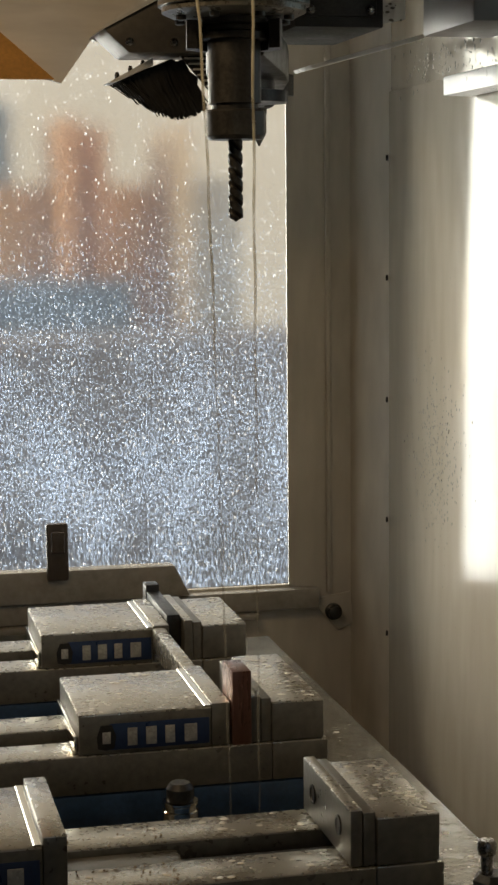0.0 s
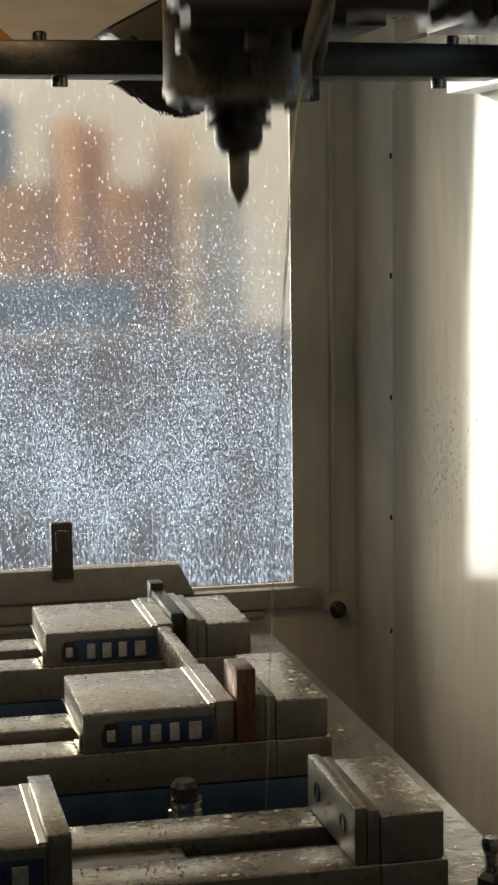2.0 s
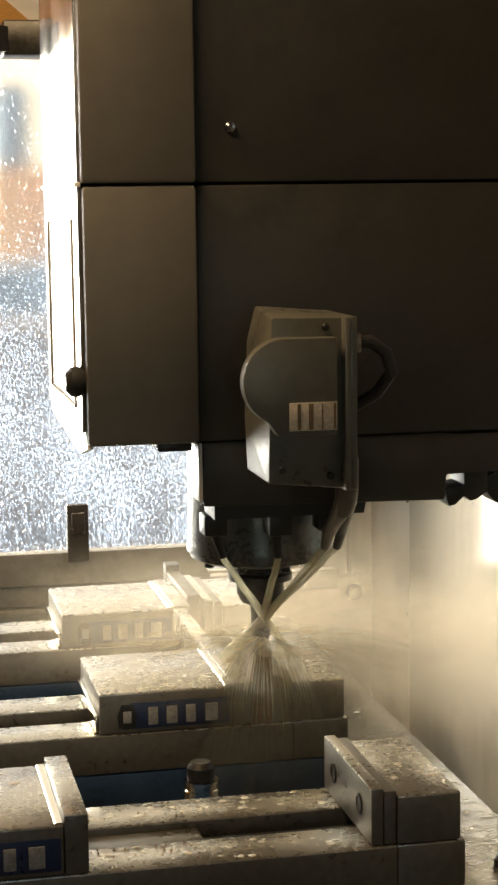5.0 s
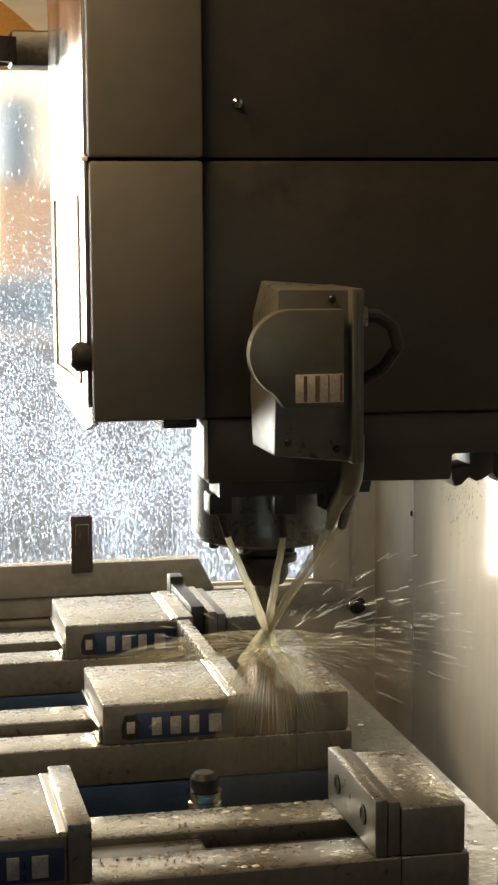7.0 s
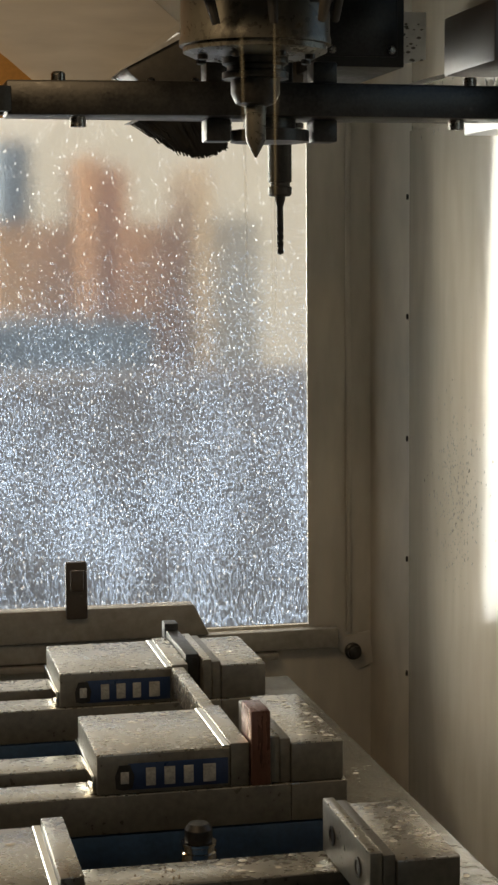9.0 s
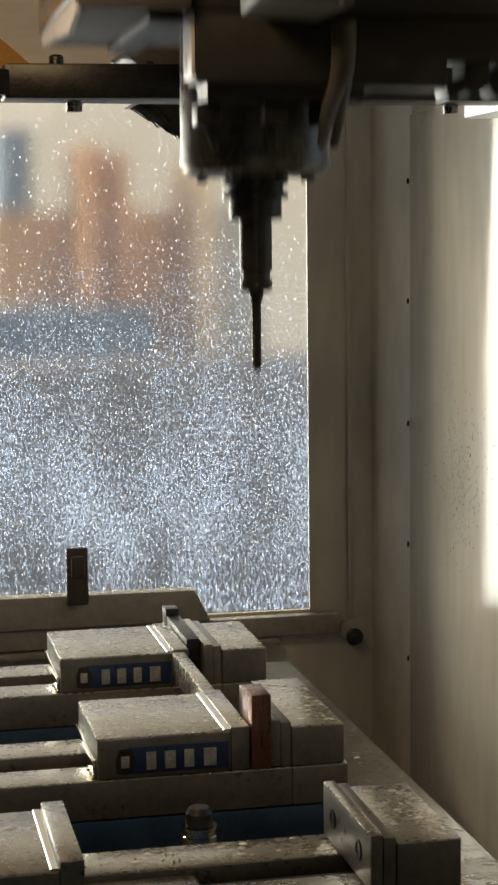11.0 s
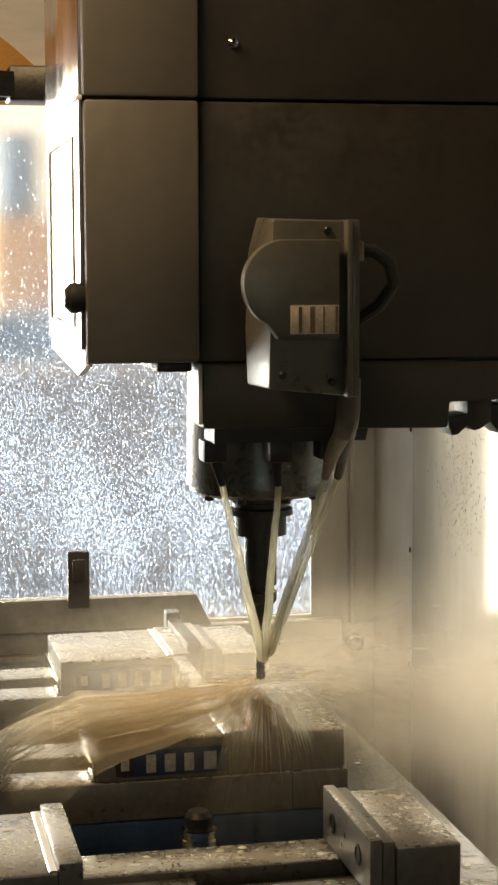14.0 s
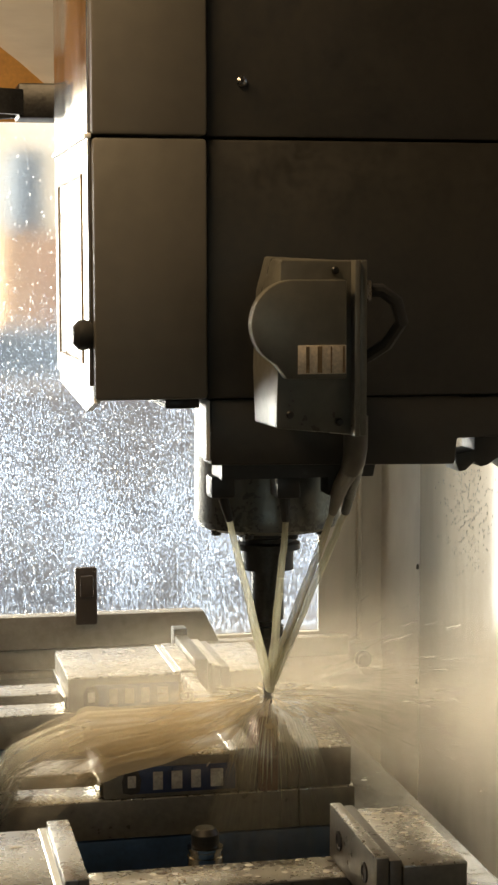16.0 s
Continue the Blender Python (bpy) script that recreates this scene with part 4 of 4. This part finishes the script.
def changer():
    a = thing("tool_changer_arm", "dark two-ended tool changer arm on its shaft", "machine arm", "", (PX, PY, 0))
    b = B()
    turned(b, [(0.027, 0.60), (0.027, 0.02), (0.030, 0.018), (0.030, -0.03), (0.045, -0.032), (0.045, -0.045)], seg=32)
    part("shaft", b, BLACKSTEEL, a, "dark steel shaft")
    b = B()
    prism(b, [(-0.30, -0.028), (-0.30, 0.028), (-0.05, 0.045), (0.05, 0.045), (0.30, 0.028), (0.30, -0.028), (0.05, -0.045), (-0.05, -0.045)], -0.019, 0.019, "z", 0.003)
    part("beam", b, BLACKSTEEL, a)
    for s in (-1, 1):
        b = B()
        for q in (-1, 1):
            prism(b, [(s * 0.295, q * 0.012), (s * 0.295, q * 0.030), (s * 0.325, q * 0.046), (s * 0.345, q * 0.044), (s * 0.340, q * 0.034), (s * 0.318, q * 0.032)], -0.015, 0.012, "z")
        part("gripper", b, BLACKSTEEL, a)
        for dz in (-0.045, 0.02):
            b = B()
            box(b, s * 0.062 - 0.014, s * 0.062 + 0.014, -0.016, 0.016, dz, dz + 0.025, 0.002)
            part("stop", b, BLACKSTEEL, a)
        b = B()
        turned(b, [(0.008, 0.019), (0.008, 0.029), (0.006, 0.031)], s * 0.24, 0.0, 12)
        part("bolt", b, TOOLSTEEL, a)
        b = B()
        turned(b, [(0.009, -0.030), (0.009, -0.0195)], s * 0.22, 0.01, 12)
        part("bolt", b, TOOLSTEEL, a)
    return a


ARM = changer()


def upper_structure():
    # white slanting sheets high by the window
    chute = thing("chute_panel", "scratched white slanting sheet metal chute above the window", "panel")
    b = B()
    prism(b, [(-0.95, 1.25), (-0.60, 1.25), (-0.035, 0.775), (-0.125, 0.703), (-0.165, 0.648), (-0.19, 0.655)], 1.02, 1.03, "y")
    part("sheet", b, BRUSHED, chute)
    b = B()
    prism(b, [(-0.037, 0.778), (-0.031, 0.772), (-0.122, 0.699), (-0.128, 0.704)], 1.0, 1.0195, "y")
    part("folded_edge", b, WHITE, chute)
    b = B()
    prism(b, [(-0.95, 0.652), (-0.175, 0.652), (-0.26, 0.725), (-0.315, 0.767), (-0.33, 1.25), (-0.95, 1.25)], 1.005, 1.015, "y")
    tagged(part("tan_panel", b, mat("tan_sheet", (0.60, 0.29, 0.06), 0.45)), "tan sheet metal cover above the window", "panel")
    # carousel skirt, dark
    b = B()
    prism(b, [(-0.127, 0.705), (-0.040, 0.755), (0.10, 0.80), (0.10, 0.678), (-0.095, 0.676)], 0.90, 1.0, "y", 0.003)
    ch = thing("changer_housing", "dark slanting tool changer housing with bolts", "housing")
    part("shell", b, HOUSING, ch)
    for x, z in ((-0.095, 0.690), (-0.04, 0.690), (-0.045, 0.735), (0.02, 0.70)):
        b = B()
        turned(b, [(0.005, 0), (0.005, 0.003), (0.003, 0.0045)], seg=12)
        s = part("bolt", b, TOOLSTEEL, ch)
        s.matrix_basis = pose(x, 0.8995, z, 90, 0, 0)
    b = B()
    prism(b, [(-0.130, 0.703), (-0.125, 0.708), (-0.035, 0.762), (-0.030, 0.756)], 0.895, 1.0, "y")
    tagged(part("edge_strip", b, WHITE), "bright folded edge strip of the housing", "strip")
    # brush
    br = thing("wiper_brush", "black bristle brush hanging under a white strip", "brush")
    b = B()
    prism(b, [(-0.116, 0.643), (-0.108, 0.643), (-0.060, 0.664), (-0.060, 0.674)], 0.93, 0.99, "y", 0.001)
    part("holder", b, WHITE, br)
    for x, z in ((-0.103, 0.656), (-0.086, 0.664), (-0.070, 0.671)):
        b = B()
        turned(b, [(0.003, 0), (0.003, 0.010), (0.0018, 0.013)], x, 0.95, 10)
        part("stud", b, BLACKSTEEL, br).location = (0, 0, z - 0.012)
    b = B()
    prism(b, [(-0.108, 0.643), (-0.060, 0.664), (-0.030, 0.676), (0.004, 0.652), (0.002, 0.640), (-0.030, 0.632), (-0.060, 0.638), (-0.090, 0.644)], 0.962, 0.978, "y", 0.002)
    part("core", b, BRISTLE, br)
    rng = random.Random(9)
    b = B()
    for i in range(800):
        u = rng.random()
        x0, z0 = -0.108 + 0.090 * u, 0.644 + 0.030 * u
        y0 = rng.uniform(0.945, 0.99)
        x1 = -0.080 + 0.092 * u + rng.uniform(-0.004, 0.004)
        z1 = 0.632 - 0.060 * u + 0.046 * u * u * u + rng.uniform(-0.006, 0.005)
        tube(b, [(x0, y0, z0), ((x0 + x1) / 2 - 0.004, y0 + rng.uniform(-.004, .004), (z0 + z1) / 2 + 0.004), (x1, y0 + rng.uniform(-.008, .008), z1)], 0.0009, 3)
    for x1, z1 in ((-0.052, 0.602), (-0.072, 0.617), (-0.060, 0.612)):
        tube(b, [(-0.10, 0.95, 0.645), ((-0.10 + x1) / 2, 0.95, 0.637), (x1, 0.95, z1)], 0.0005, 3)
    tagged(part("bristles", b, BRISTLE, br), "black bristles", kind="stuff")
    gr = thing("louvre_strip", "dark louvre with thin pale slats beside the brush", "louvre")
    b = B()
    prism(b, [(-0.024, 0.677), (0.014, 0.677), (0.014, 0.632)], 0.936, 0.942, "y")
    part("backing", b, HEADBLACK, gr)
    for k in range(6):
        b = B()
        box(b, -0.020 + 0.0055 * k, 0.013, 0.930, 0.9355, 0.6725 - 0.0068 * k, 0.6745 - 0.0068 * k)
        part("slat", b, WHITE, gr)
    # way covers and sheets above the satin wall
    b = B()
    prism(b, [(0.09, 0.70), (0.200, 0.70), (0.200, 0.85), (0.09, 0.85)], 0.80, 1.02, "y", 0.002)
    ph = thing("pot_housing", "dark bolted block of the tool pot", "housing")
    part("block", b, HEADBLACK, ph)
    b = B()
    box(b, 0.10, 0.19, 0.794, 0.7995, 0.712, 0.80, 0.002)
    pl = part("cover_plate", b, BLACKSTEEL, ph)
    for x, z in ((0.108, 0.720), (0.182, 0.720), (0.108, 0.79), (0.182, 0.79)):
        b = B()
        turned(b, [(0.005, 0), (0.005, 0.003), (0.003, 0.0045)], seg=12)
        s = part("bolt", b, TOOLSTEEL, pl)
        s.matrix_basis = pose(x, 0.7938, z, 90, 0, 0)
    b = B()
    prism(b, [(0.148, 0.668), (0.152, 0.664), (0.302, 0.704), (0.300, 0.709)], 0.95, 1.04, "y")
    tagged(part("edge_strip", b, WHITE), "bright slanting strip of sheet metal", "strip")
    b = B()
    prism(b, [(0.195, 0.715), (0.305, 0.738), (0.305, 0.80), (0.195, 0.80)], 1.04, 1.05, "y")
    tagged(part("wet_panel", b, WHITE), "wet speckled white panel", "panel")
    b = B()
    box(b, 0.250, 0.339, 0.62, 0.80, 0.690, 0.76, 0.003)
    tagged(part("grey_cover", b, PANEL), "grey sheet metal cover on the wall", "cover")


upper_structure()

# ---------------------------------------------------------------- coolant
JETS = []


def jets():
    """Straight jets that slide out of the nozzles; origin at the nozzle's mouth, running down -z."""
    for x, y, z in ((-0.131, 0.302, 0.262), (-0.081, 0.288, 0.262), (-0.034, 0.296, 0.268), (-0.022, 0.296, 0.268)):
        rng = random.Random(int(x * -1000))
        b = B()
        pts = [(rng.uniform(-.0006, .0006), rng.uniform(-.0006, .0006), -0.20 * i / 14) for i in range(15)]
        tube(b, pts, 0.0031, 8, 0.0050)
        j = tagged(part("coolant_jet", b, JET), "milky jet of coolant from a nozzle", "coolant", "coolant jets")
        JETS.append((j, Vector((x, y, z))))


jets()

STREAMS = []


def streams():
    for i, (x, y, z, bend) in enumerate(((-0.131, 0.302, 0.262, 0.030), (-0.081, 0.288, 0.262, 0.004), (-0.034, 0.296, 0.268, -0.045))):
        b = B()
        n = 26
        pts = [(bend * (k / n) ** 0.6 + 0.0006 * math.sin(k * 1.7), 0.02 * (k / n) ** 0.6, -0.85 * k / n) for k in range(n + 1)]
        tube(b, pts, 0.0015, 7, 0.0011)
        s = tagged(part("coolant_stream", b, THREAD), "thin falling stream of coolant", "coolant", "coolant streams")
        STREAMS.append((s, Vector((x, y, z))))


streams()


def sheet(name, label, profile, a0, a1, material, n=28, rough=0.01, seed=1):
    """A curved sheet of flung water: profile (r, z) swept round the upright axis from a0 to a1 degrees. v runs outwards."""
    rng = random.Random(seed)
    b = B()
    uv = b.loops.layers.uv.new("UVMap")
    m = len(profile)
    grid = []
    for i in range(n + 1):
        a = radians(a0 + (a1 - a0) * i / n)
        k = 1 + rng.uniform(-4, 4) * rough
        grid.append([b.verts.new((r * k * math.cos(a), r * k * math.sin(a), z + rng.uniform(-rough, rough) * j / m)) for j, (r, z) in enumerate(profile)])
    for i in range(n):
        for j in range(m - 1):
            f = b.faces.new((grid[i][j], grid[i + 1][j], grid[i + 1][j + 1], grid[i][j + 1]))
            for lp, (du, dv) in zip(f.loops, ((0, 0), (1, 0), (1, 1), (0, 1))):
                lp[uv].uv = ((i + du) / n * abs(a1 - a0) / 60 + seed * 3.1, (j + dv) / (m - 1))
    me = mesh_from(name, b, material)
    return tagged(new(name, me), label, "coolant")


SPRAYS = []
SPRAYS.append(sheet("coolant_spray", "flat fan of coolant thrown off the bar", [(0.01, 0.010), (0.05, 0.008), (0.10, 0.002), (0.15, -0.010), (0.21, -0.035)], 0, 360, VEIL, 60, 0.004, 1))
SPRAYS.append(sheet("coolant_spray", "falling curtain of coolant before the vise", [(0.012, 0.006), (0.030, -0.004), (0.045, -0.030), (0.060, -0.075), (0.080, -0.13), (0.10, -0.18)], 185, 355, CURTAIN, 44, 0.004, 3))
# coolant that shoots along the jaw, then spills over its end
SPILLS = []
for k in range(5):
    SPILLS.append(sheet("coolant_spill", "thick milky sheet of coolant spilling along the jaw", [(0.012, 0.004 + 0.003 * k), (0.05, -0.022 + 0.007 * k), (0.13, -0.034 + 0.008 * k), (0.18, -0.036 + 0.008 * k), (0.22, -0.048 + 0.008 * k), (0.255, -0.064 + 0.007 * k), (0.285, -0.09)],
                        150 + 3 * k, 208 - 3 * k, SPILL, 26, 0.006, 11 + k))
MISTS = []


def mist_bank(x0, x1, z0, z1, y, bow, tilt):
    """A thin bank of drifting mist, thickest at its middle; bow curves it away from the door, tilt lowers its far end."""
    b = B()
    uv = b.loops.layers.uv.new("UVMap")
    n, m = 16, 8
    g = [[b.verts.new((x0 + (x1 - x0) * i / n, y + bow * (2 * i / n - 1) ** 2 + 0.01 * math.sin(3 * j / m), z0 + (z1 - z0) * j / m - tilt * i / n)) for j in range(m + 1)] for i in range(n + 1)]
    for i in range(n):
        for j in range(m):
            f = b.faces.new((g[i][j], g[i + 1][j], g[i + 1][j + 1], g[i][j + 1]))
            for lp, (du, dv) in zip(f.loops, ((0, 0), (1, 0), (1, 1), (0, 1))):
                lp[uv].uv = ((i + du) / n, (j + dv) / m)
    return tagged(new("coolant_mist", mesh_from("coolant_mist", b, MIST)), "thin haze of coolant mist round the tool", "coolant")


for args in ((-0.20, 0.64, -0.10, 0.10, -0.05, 0.03, 0.04), (-0.14, 0.68, -0.20, 0.18, 0.06, 0.03, 0.02),
             (-0.34, 0.24, -0.05, 0.07, 0.02, 0.02, 0.0), (-0.30, 0.28, -0.07, 0.09, 0.12, 0.02, 0.0),
             (-0.30, 0.28, -0.22, 0.09, -0.12, 0.02, 0.0)):
    MISTS.append(mist_bank(*args))
BLAST = mist_bank(-0.10, 0.20, -0.16, 0.62, 0.10, 0.02, 0.0)


def droplets():
    rng = random.Random(21)
    b = B()
    for i in range(250):
        a = rng.uniform(0, 2 * math.pi) if i < 150 else rng.gauss(0.0, 0.5)
        r = 0.03 + 0.17 * rng.random() ** (1.3 if i < 150 else 0.8)
        el = rng.uniform(-0.1, 0.5) if i < 150 else rng.uniform(0.1, 0.8)
        p = Vector((r * math.cos(a), r * math.sin(a), r * el - 1.4 * r * r))
        d = Vector((math.cos(a), math.sin(a), el - 2.8 * r)).normalized()
        ln, w = rng.uniform(0.006, 0.026), rng.uniform(0.0002, 0.0005)
        tube(b, [p - d * ln / 2, p, p + d * ln / 2], w, 4)
    return tagged(part("coolant_droplets", b, FLECK), "flying drops of coolant round the tool", "coolant", kind="stuff")


DROPS = droplets()

# ---------------------------------------------------------------- what moves
TOP = 0.420
HEAD_Z = [(0, TOP), (1.80, TOP), (1.9, 0.398), (2.0, 0.336), (2.1, 0.268), (2.2, 0.198), (2.3, 0.130), (2.4, 0.070), (2.5, 0.004), (2.6, -0.056),
          (2.7, -0.088), (2.8, -0.102), (2.9, -0.113), (3.0, -0.117), (3.2, -0.118), (5.4, -0.125), (5.8, -0.126), (6.2, -0.110), (6.6, -0.094),
          (7.05, -0.093), (7.2, -0.044), (7.3, 0.020), (7.4, 0.081), (7.5, 0.140), (7.6, 0.202), (7.7, 0.270), (7.8, 0.338), (7.9, 0.400),
          (8.0, TOP), (10.72, TOP), (10.8, 0.405), (10.9, 0.360), (11.0, 0.290), (11.1, 0.228), (11.2, 0.160), (11.3, 0.096), (11.4, 0.034),
          (11.5, 0.003), (11.6, 0.003), (12.5, 0.001), (13.2, 0.001), (13.6, -0.003), (14.0, -0.012), (14.4, -0.025), (15.2, -0.025), (16.0, -0.029)]


def head_z(t):
    for (t0, z0), (t1, z1) in zip(HEAD_Z, HEAD_Z[1:]):
        if t <= t1:
            return z0 + (z1 - z0) * (t - t0) / (t1 - t0)
    return HEAD_Z[-1][1]


ENG = math.degrees(math.atan2(0.315, 0.086))
ARM_UP = 0.648
ARM_ROWS = [(0, ENG, 0), (0.34, ENG, 0), (0.43, ENG, -0.128), (0.47, ENG + 45, -0.128), (0.5, ENG + 95, -0.128), (0.55, ENG + 145, -0.128), (0.6, ENG + 180, -0.128),
            (0.68, ENG + 180, 0), (1.05, ENG + 180, 0), (1.12, ENG + 140, 0), (1.2, 180, 0),
            (9.0, 180, 0), (9.15, ENG + 180, 0), (9.3, ENG + 180, 0), (9.4, ENG + 180, -0.128), (9.44, ENG + 225, -0.128), (9.48, ENG + 270, -0.128),
            (9.54, ENG + 325, -0.128), (9.58, ENG + 360, -0.128), (9.68, ENG + 360, 0), (9.95, ENG + 360, 0), (10.05, ENG + 320, 0), (10.15, 360, 0), (16, 360, 0)]


def arm_at(t):
    for (t0, a0, z0), (t1, a1, z1) in zip(ARM_ROWS, ARM_ROWS[1:]):
        if t <= t1:
            k = (t - t0) / (t1 - t0)
            return a0 + (a1 - a0) * k, z0 + (z1 - z0) * k
    return ARM_ROWS[-1][1:]


POT = (PX + 0.086, PY + 0.315)
ZS = 0.242        # spindle face with the head at zero


def on_arm(t, side):
    a, dz = arm_at(t)
    a = radians(a) + (math.pi if side < 0 else 0)
    return pose(PX + 0.3265 * math.cos(a), PY + 0.3265 * math.sin(a), ZS + TOP + dz)


def in_spindle(t):
    return pose(AX, AY, ZS + head_z(t))


def in_pot(up):
    """In its pot; up: 0 hangs upright, 1 has swung up out of sight."""
    return pose(POT[0] + 0.02 * up, POT[1], ZS + TOP + 0.26 * up)


def steps(t0, t1, dt=0.1):
    n = max(1, round((t1 - t0) / dt))
    return [t0 + (t1 - t0) * i / n for i in range(n + 1)]


def spans(on, dt=0.1):
    """All times needed to switch something on and off quickly."""
    ts = {0.0, 16.0}
    for a, b in on:
        ts |= {round(x, 3) for x in (a, a + 0.08, b, b + 0.08, *steps(a + 0.08, b, dt)) if 0 <= x <= 16}
    return sorted(ts)


def flow(t, on):
    for a, b in on:
        if a <= t <= b + 0.08:
            return min(1.0, (t - a) / 0.08 if a > 0 else 1.0, (b + 0.08 - t) / 0.08 if b < 16 else 1.0)
    return 0.0


def motions():
    walk(HEAD, [(t, pose(0, 0, z)) for t, z in HEAD_Z])
    walk(ARM, [(t, pose(PX, PY, ARM_UP + dz, 0, 0, a)) for t, a, dz in ARM_ROWS])
    swap1 = [0.34, 0.43, 0.47, 0.5, 0.55, 0.6, 0.68]
    swap2 = [9.3, 9.4, 9.44, 9.48, 9.54, 9.58, 9.68]
    walk(TOOL_A, [(0, in_spindle(0))] + [(t, on_arm(t, -1)) for t in swap1] + [(1.36, in_pot(0)), (1.44, in_pot(0.15)), (1.55, in_pot(0.7)), (1.65, in_pot(1)), (16, in_pot(1))])
    walk(TOOL_B, [(0, in_pot(0))] + [(t, on_arm(t, 1)) for t in swap1] + [(t, in_spindle(t)) for t, z in HEAD_Z if 0.7 < t < 9.2]
         + [(t, on_arm(t, 1)) for t in swap2] + [(10.0, in_pot(0)), (10.25, in_pot(1)), (16, in_pot(1))])
    walk(TOOL_C, [(0, in_pot(1)), (8.42, in_pot(1)), (8.5, in_pot(0.6)), (8.58, in_pot(0)), (9.2, in_pot(0))]
         + [(t, on_arm(t, -1)) for t in swap2] + [(t, in_spindle(t)) for t, z in HEAD_Z if t > 9.8])
    # jets aim at the tool's point on the bar
    on = [(3.45, 7.25), (13.75, 17)]
    rng = random.Random(5)
    for i, (j, at) in enumerate(JETS):
        rows = []
        for t in spans(on):
            src = at + Vector((0, 0, head_z(t)))
            k = flow(t, on)
            if k < 0.5:      # waits inside the head
                rows.append((t, pose(at.x, 0.40, at.z + head_z(t) + 0.42)))
                continue
            aim = Vector((AX + rng.uniform(-.002, .002), AY - 0.012, 0.060))
            q = (aim - src).normalized().to_track_quat("-Z", "Y").to_matrix().to_4x4()
            rows.append((t, Matrix.Translation(src) @ q @ pose(0, 0, 0, 0, 0, rng.uniform(0, 40))))
        ts = {r[0] for r in rows}
        rows += [(t, pose(at.x, 0.40, at.z + z + 0.42)) for t, z in HEAD_Z if t not in ts and flow(t, on) == 0]
        walk(j, sorted(rows, key=lambda r: r[0]))
    stream_on = ([(0, 0.35), (7.25, 7.75), (8.15, 8.95), (11.3, 12.85)], [(0, 0.35), (7.25, 7.75), (8.15, 8.95), (11.3, 12.6)], [(1.05, 3.3), (7.25, 7.75), (8.4, 8.95), (11.3, 12.85)])
    for (s, at), on2 in zip(STREAMS, stream_on):
        ts = sorted(set(spans(on2, 0.2)) | {t for t, z in HEAD_Z})
        walk(s, [(t, pose(at.x, at.y, at.z + head_z(t) + 0.86 * (1 - flow(t, on2)), 0, 0, 6 * math.sin(9 * t))) for t in ts])
    for i, s in enumerate(SPRAYS + [DROPS]):
        walk(s, [(t, pose(AX, AY - 0.015, 0.036 - 0.80 * (1 - flow(t, on)) + rng.uniform(-.003, .003), rng.uniform(-2, 2), rng.uniform(-2, 2), rng.uniform(-25, 25) if i in (0, 2) else rng.uniform(-6, 6))) for t in spans(on)])
    spill_on = [(13.9, 17)]
    for s in SPILLS:
        walk(s, [(t, pose(AX, AY - 0.015, 0.036 - 0.80 * (1 - flow(t, spill_on)) + rng.uniform(-.002, .002), rng.uniform(-1.5, 1.5), rng.uniform(-1, 1), rng.uniform(-4, 4))) for t in spans(spill_on)])
    blast_on = [(0.42, 0.85)]
    walk(BLAST, [(t, pose(AX, AY, 0.04 - 1.0 * (1 - flow(t, blast_on)))) for t in spans(blast_on)])
    for s in MISTS:
        # the bank before the vises drifts there only while the tool starts to cut
        mist_on = [(3.5, 6.85), (12.78, 17)] if s is not MISTS[-1] else [(3.5, 4.6), (12.78, 13.9)]
        walk(s, [(t, pose(AX, AY - 0.01, 0.04 - 0.85 * (1 - flow(t, mist_on)), rng.uniform(-2, 2), rng.uniform(-3, 3), rng.uniform(-4, 4))) for t in spans(mist_on, 0.2)])


motions()
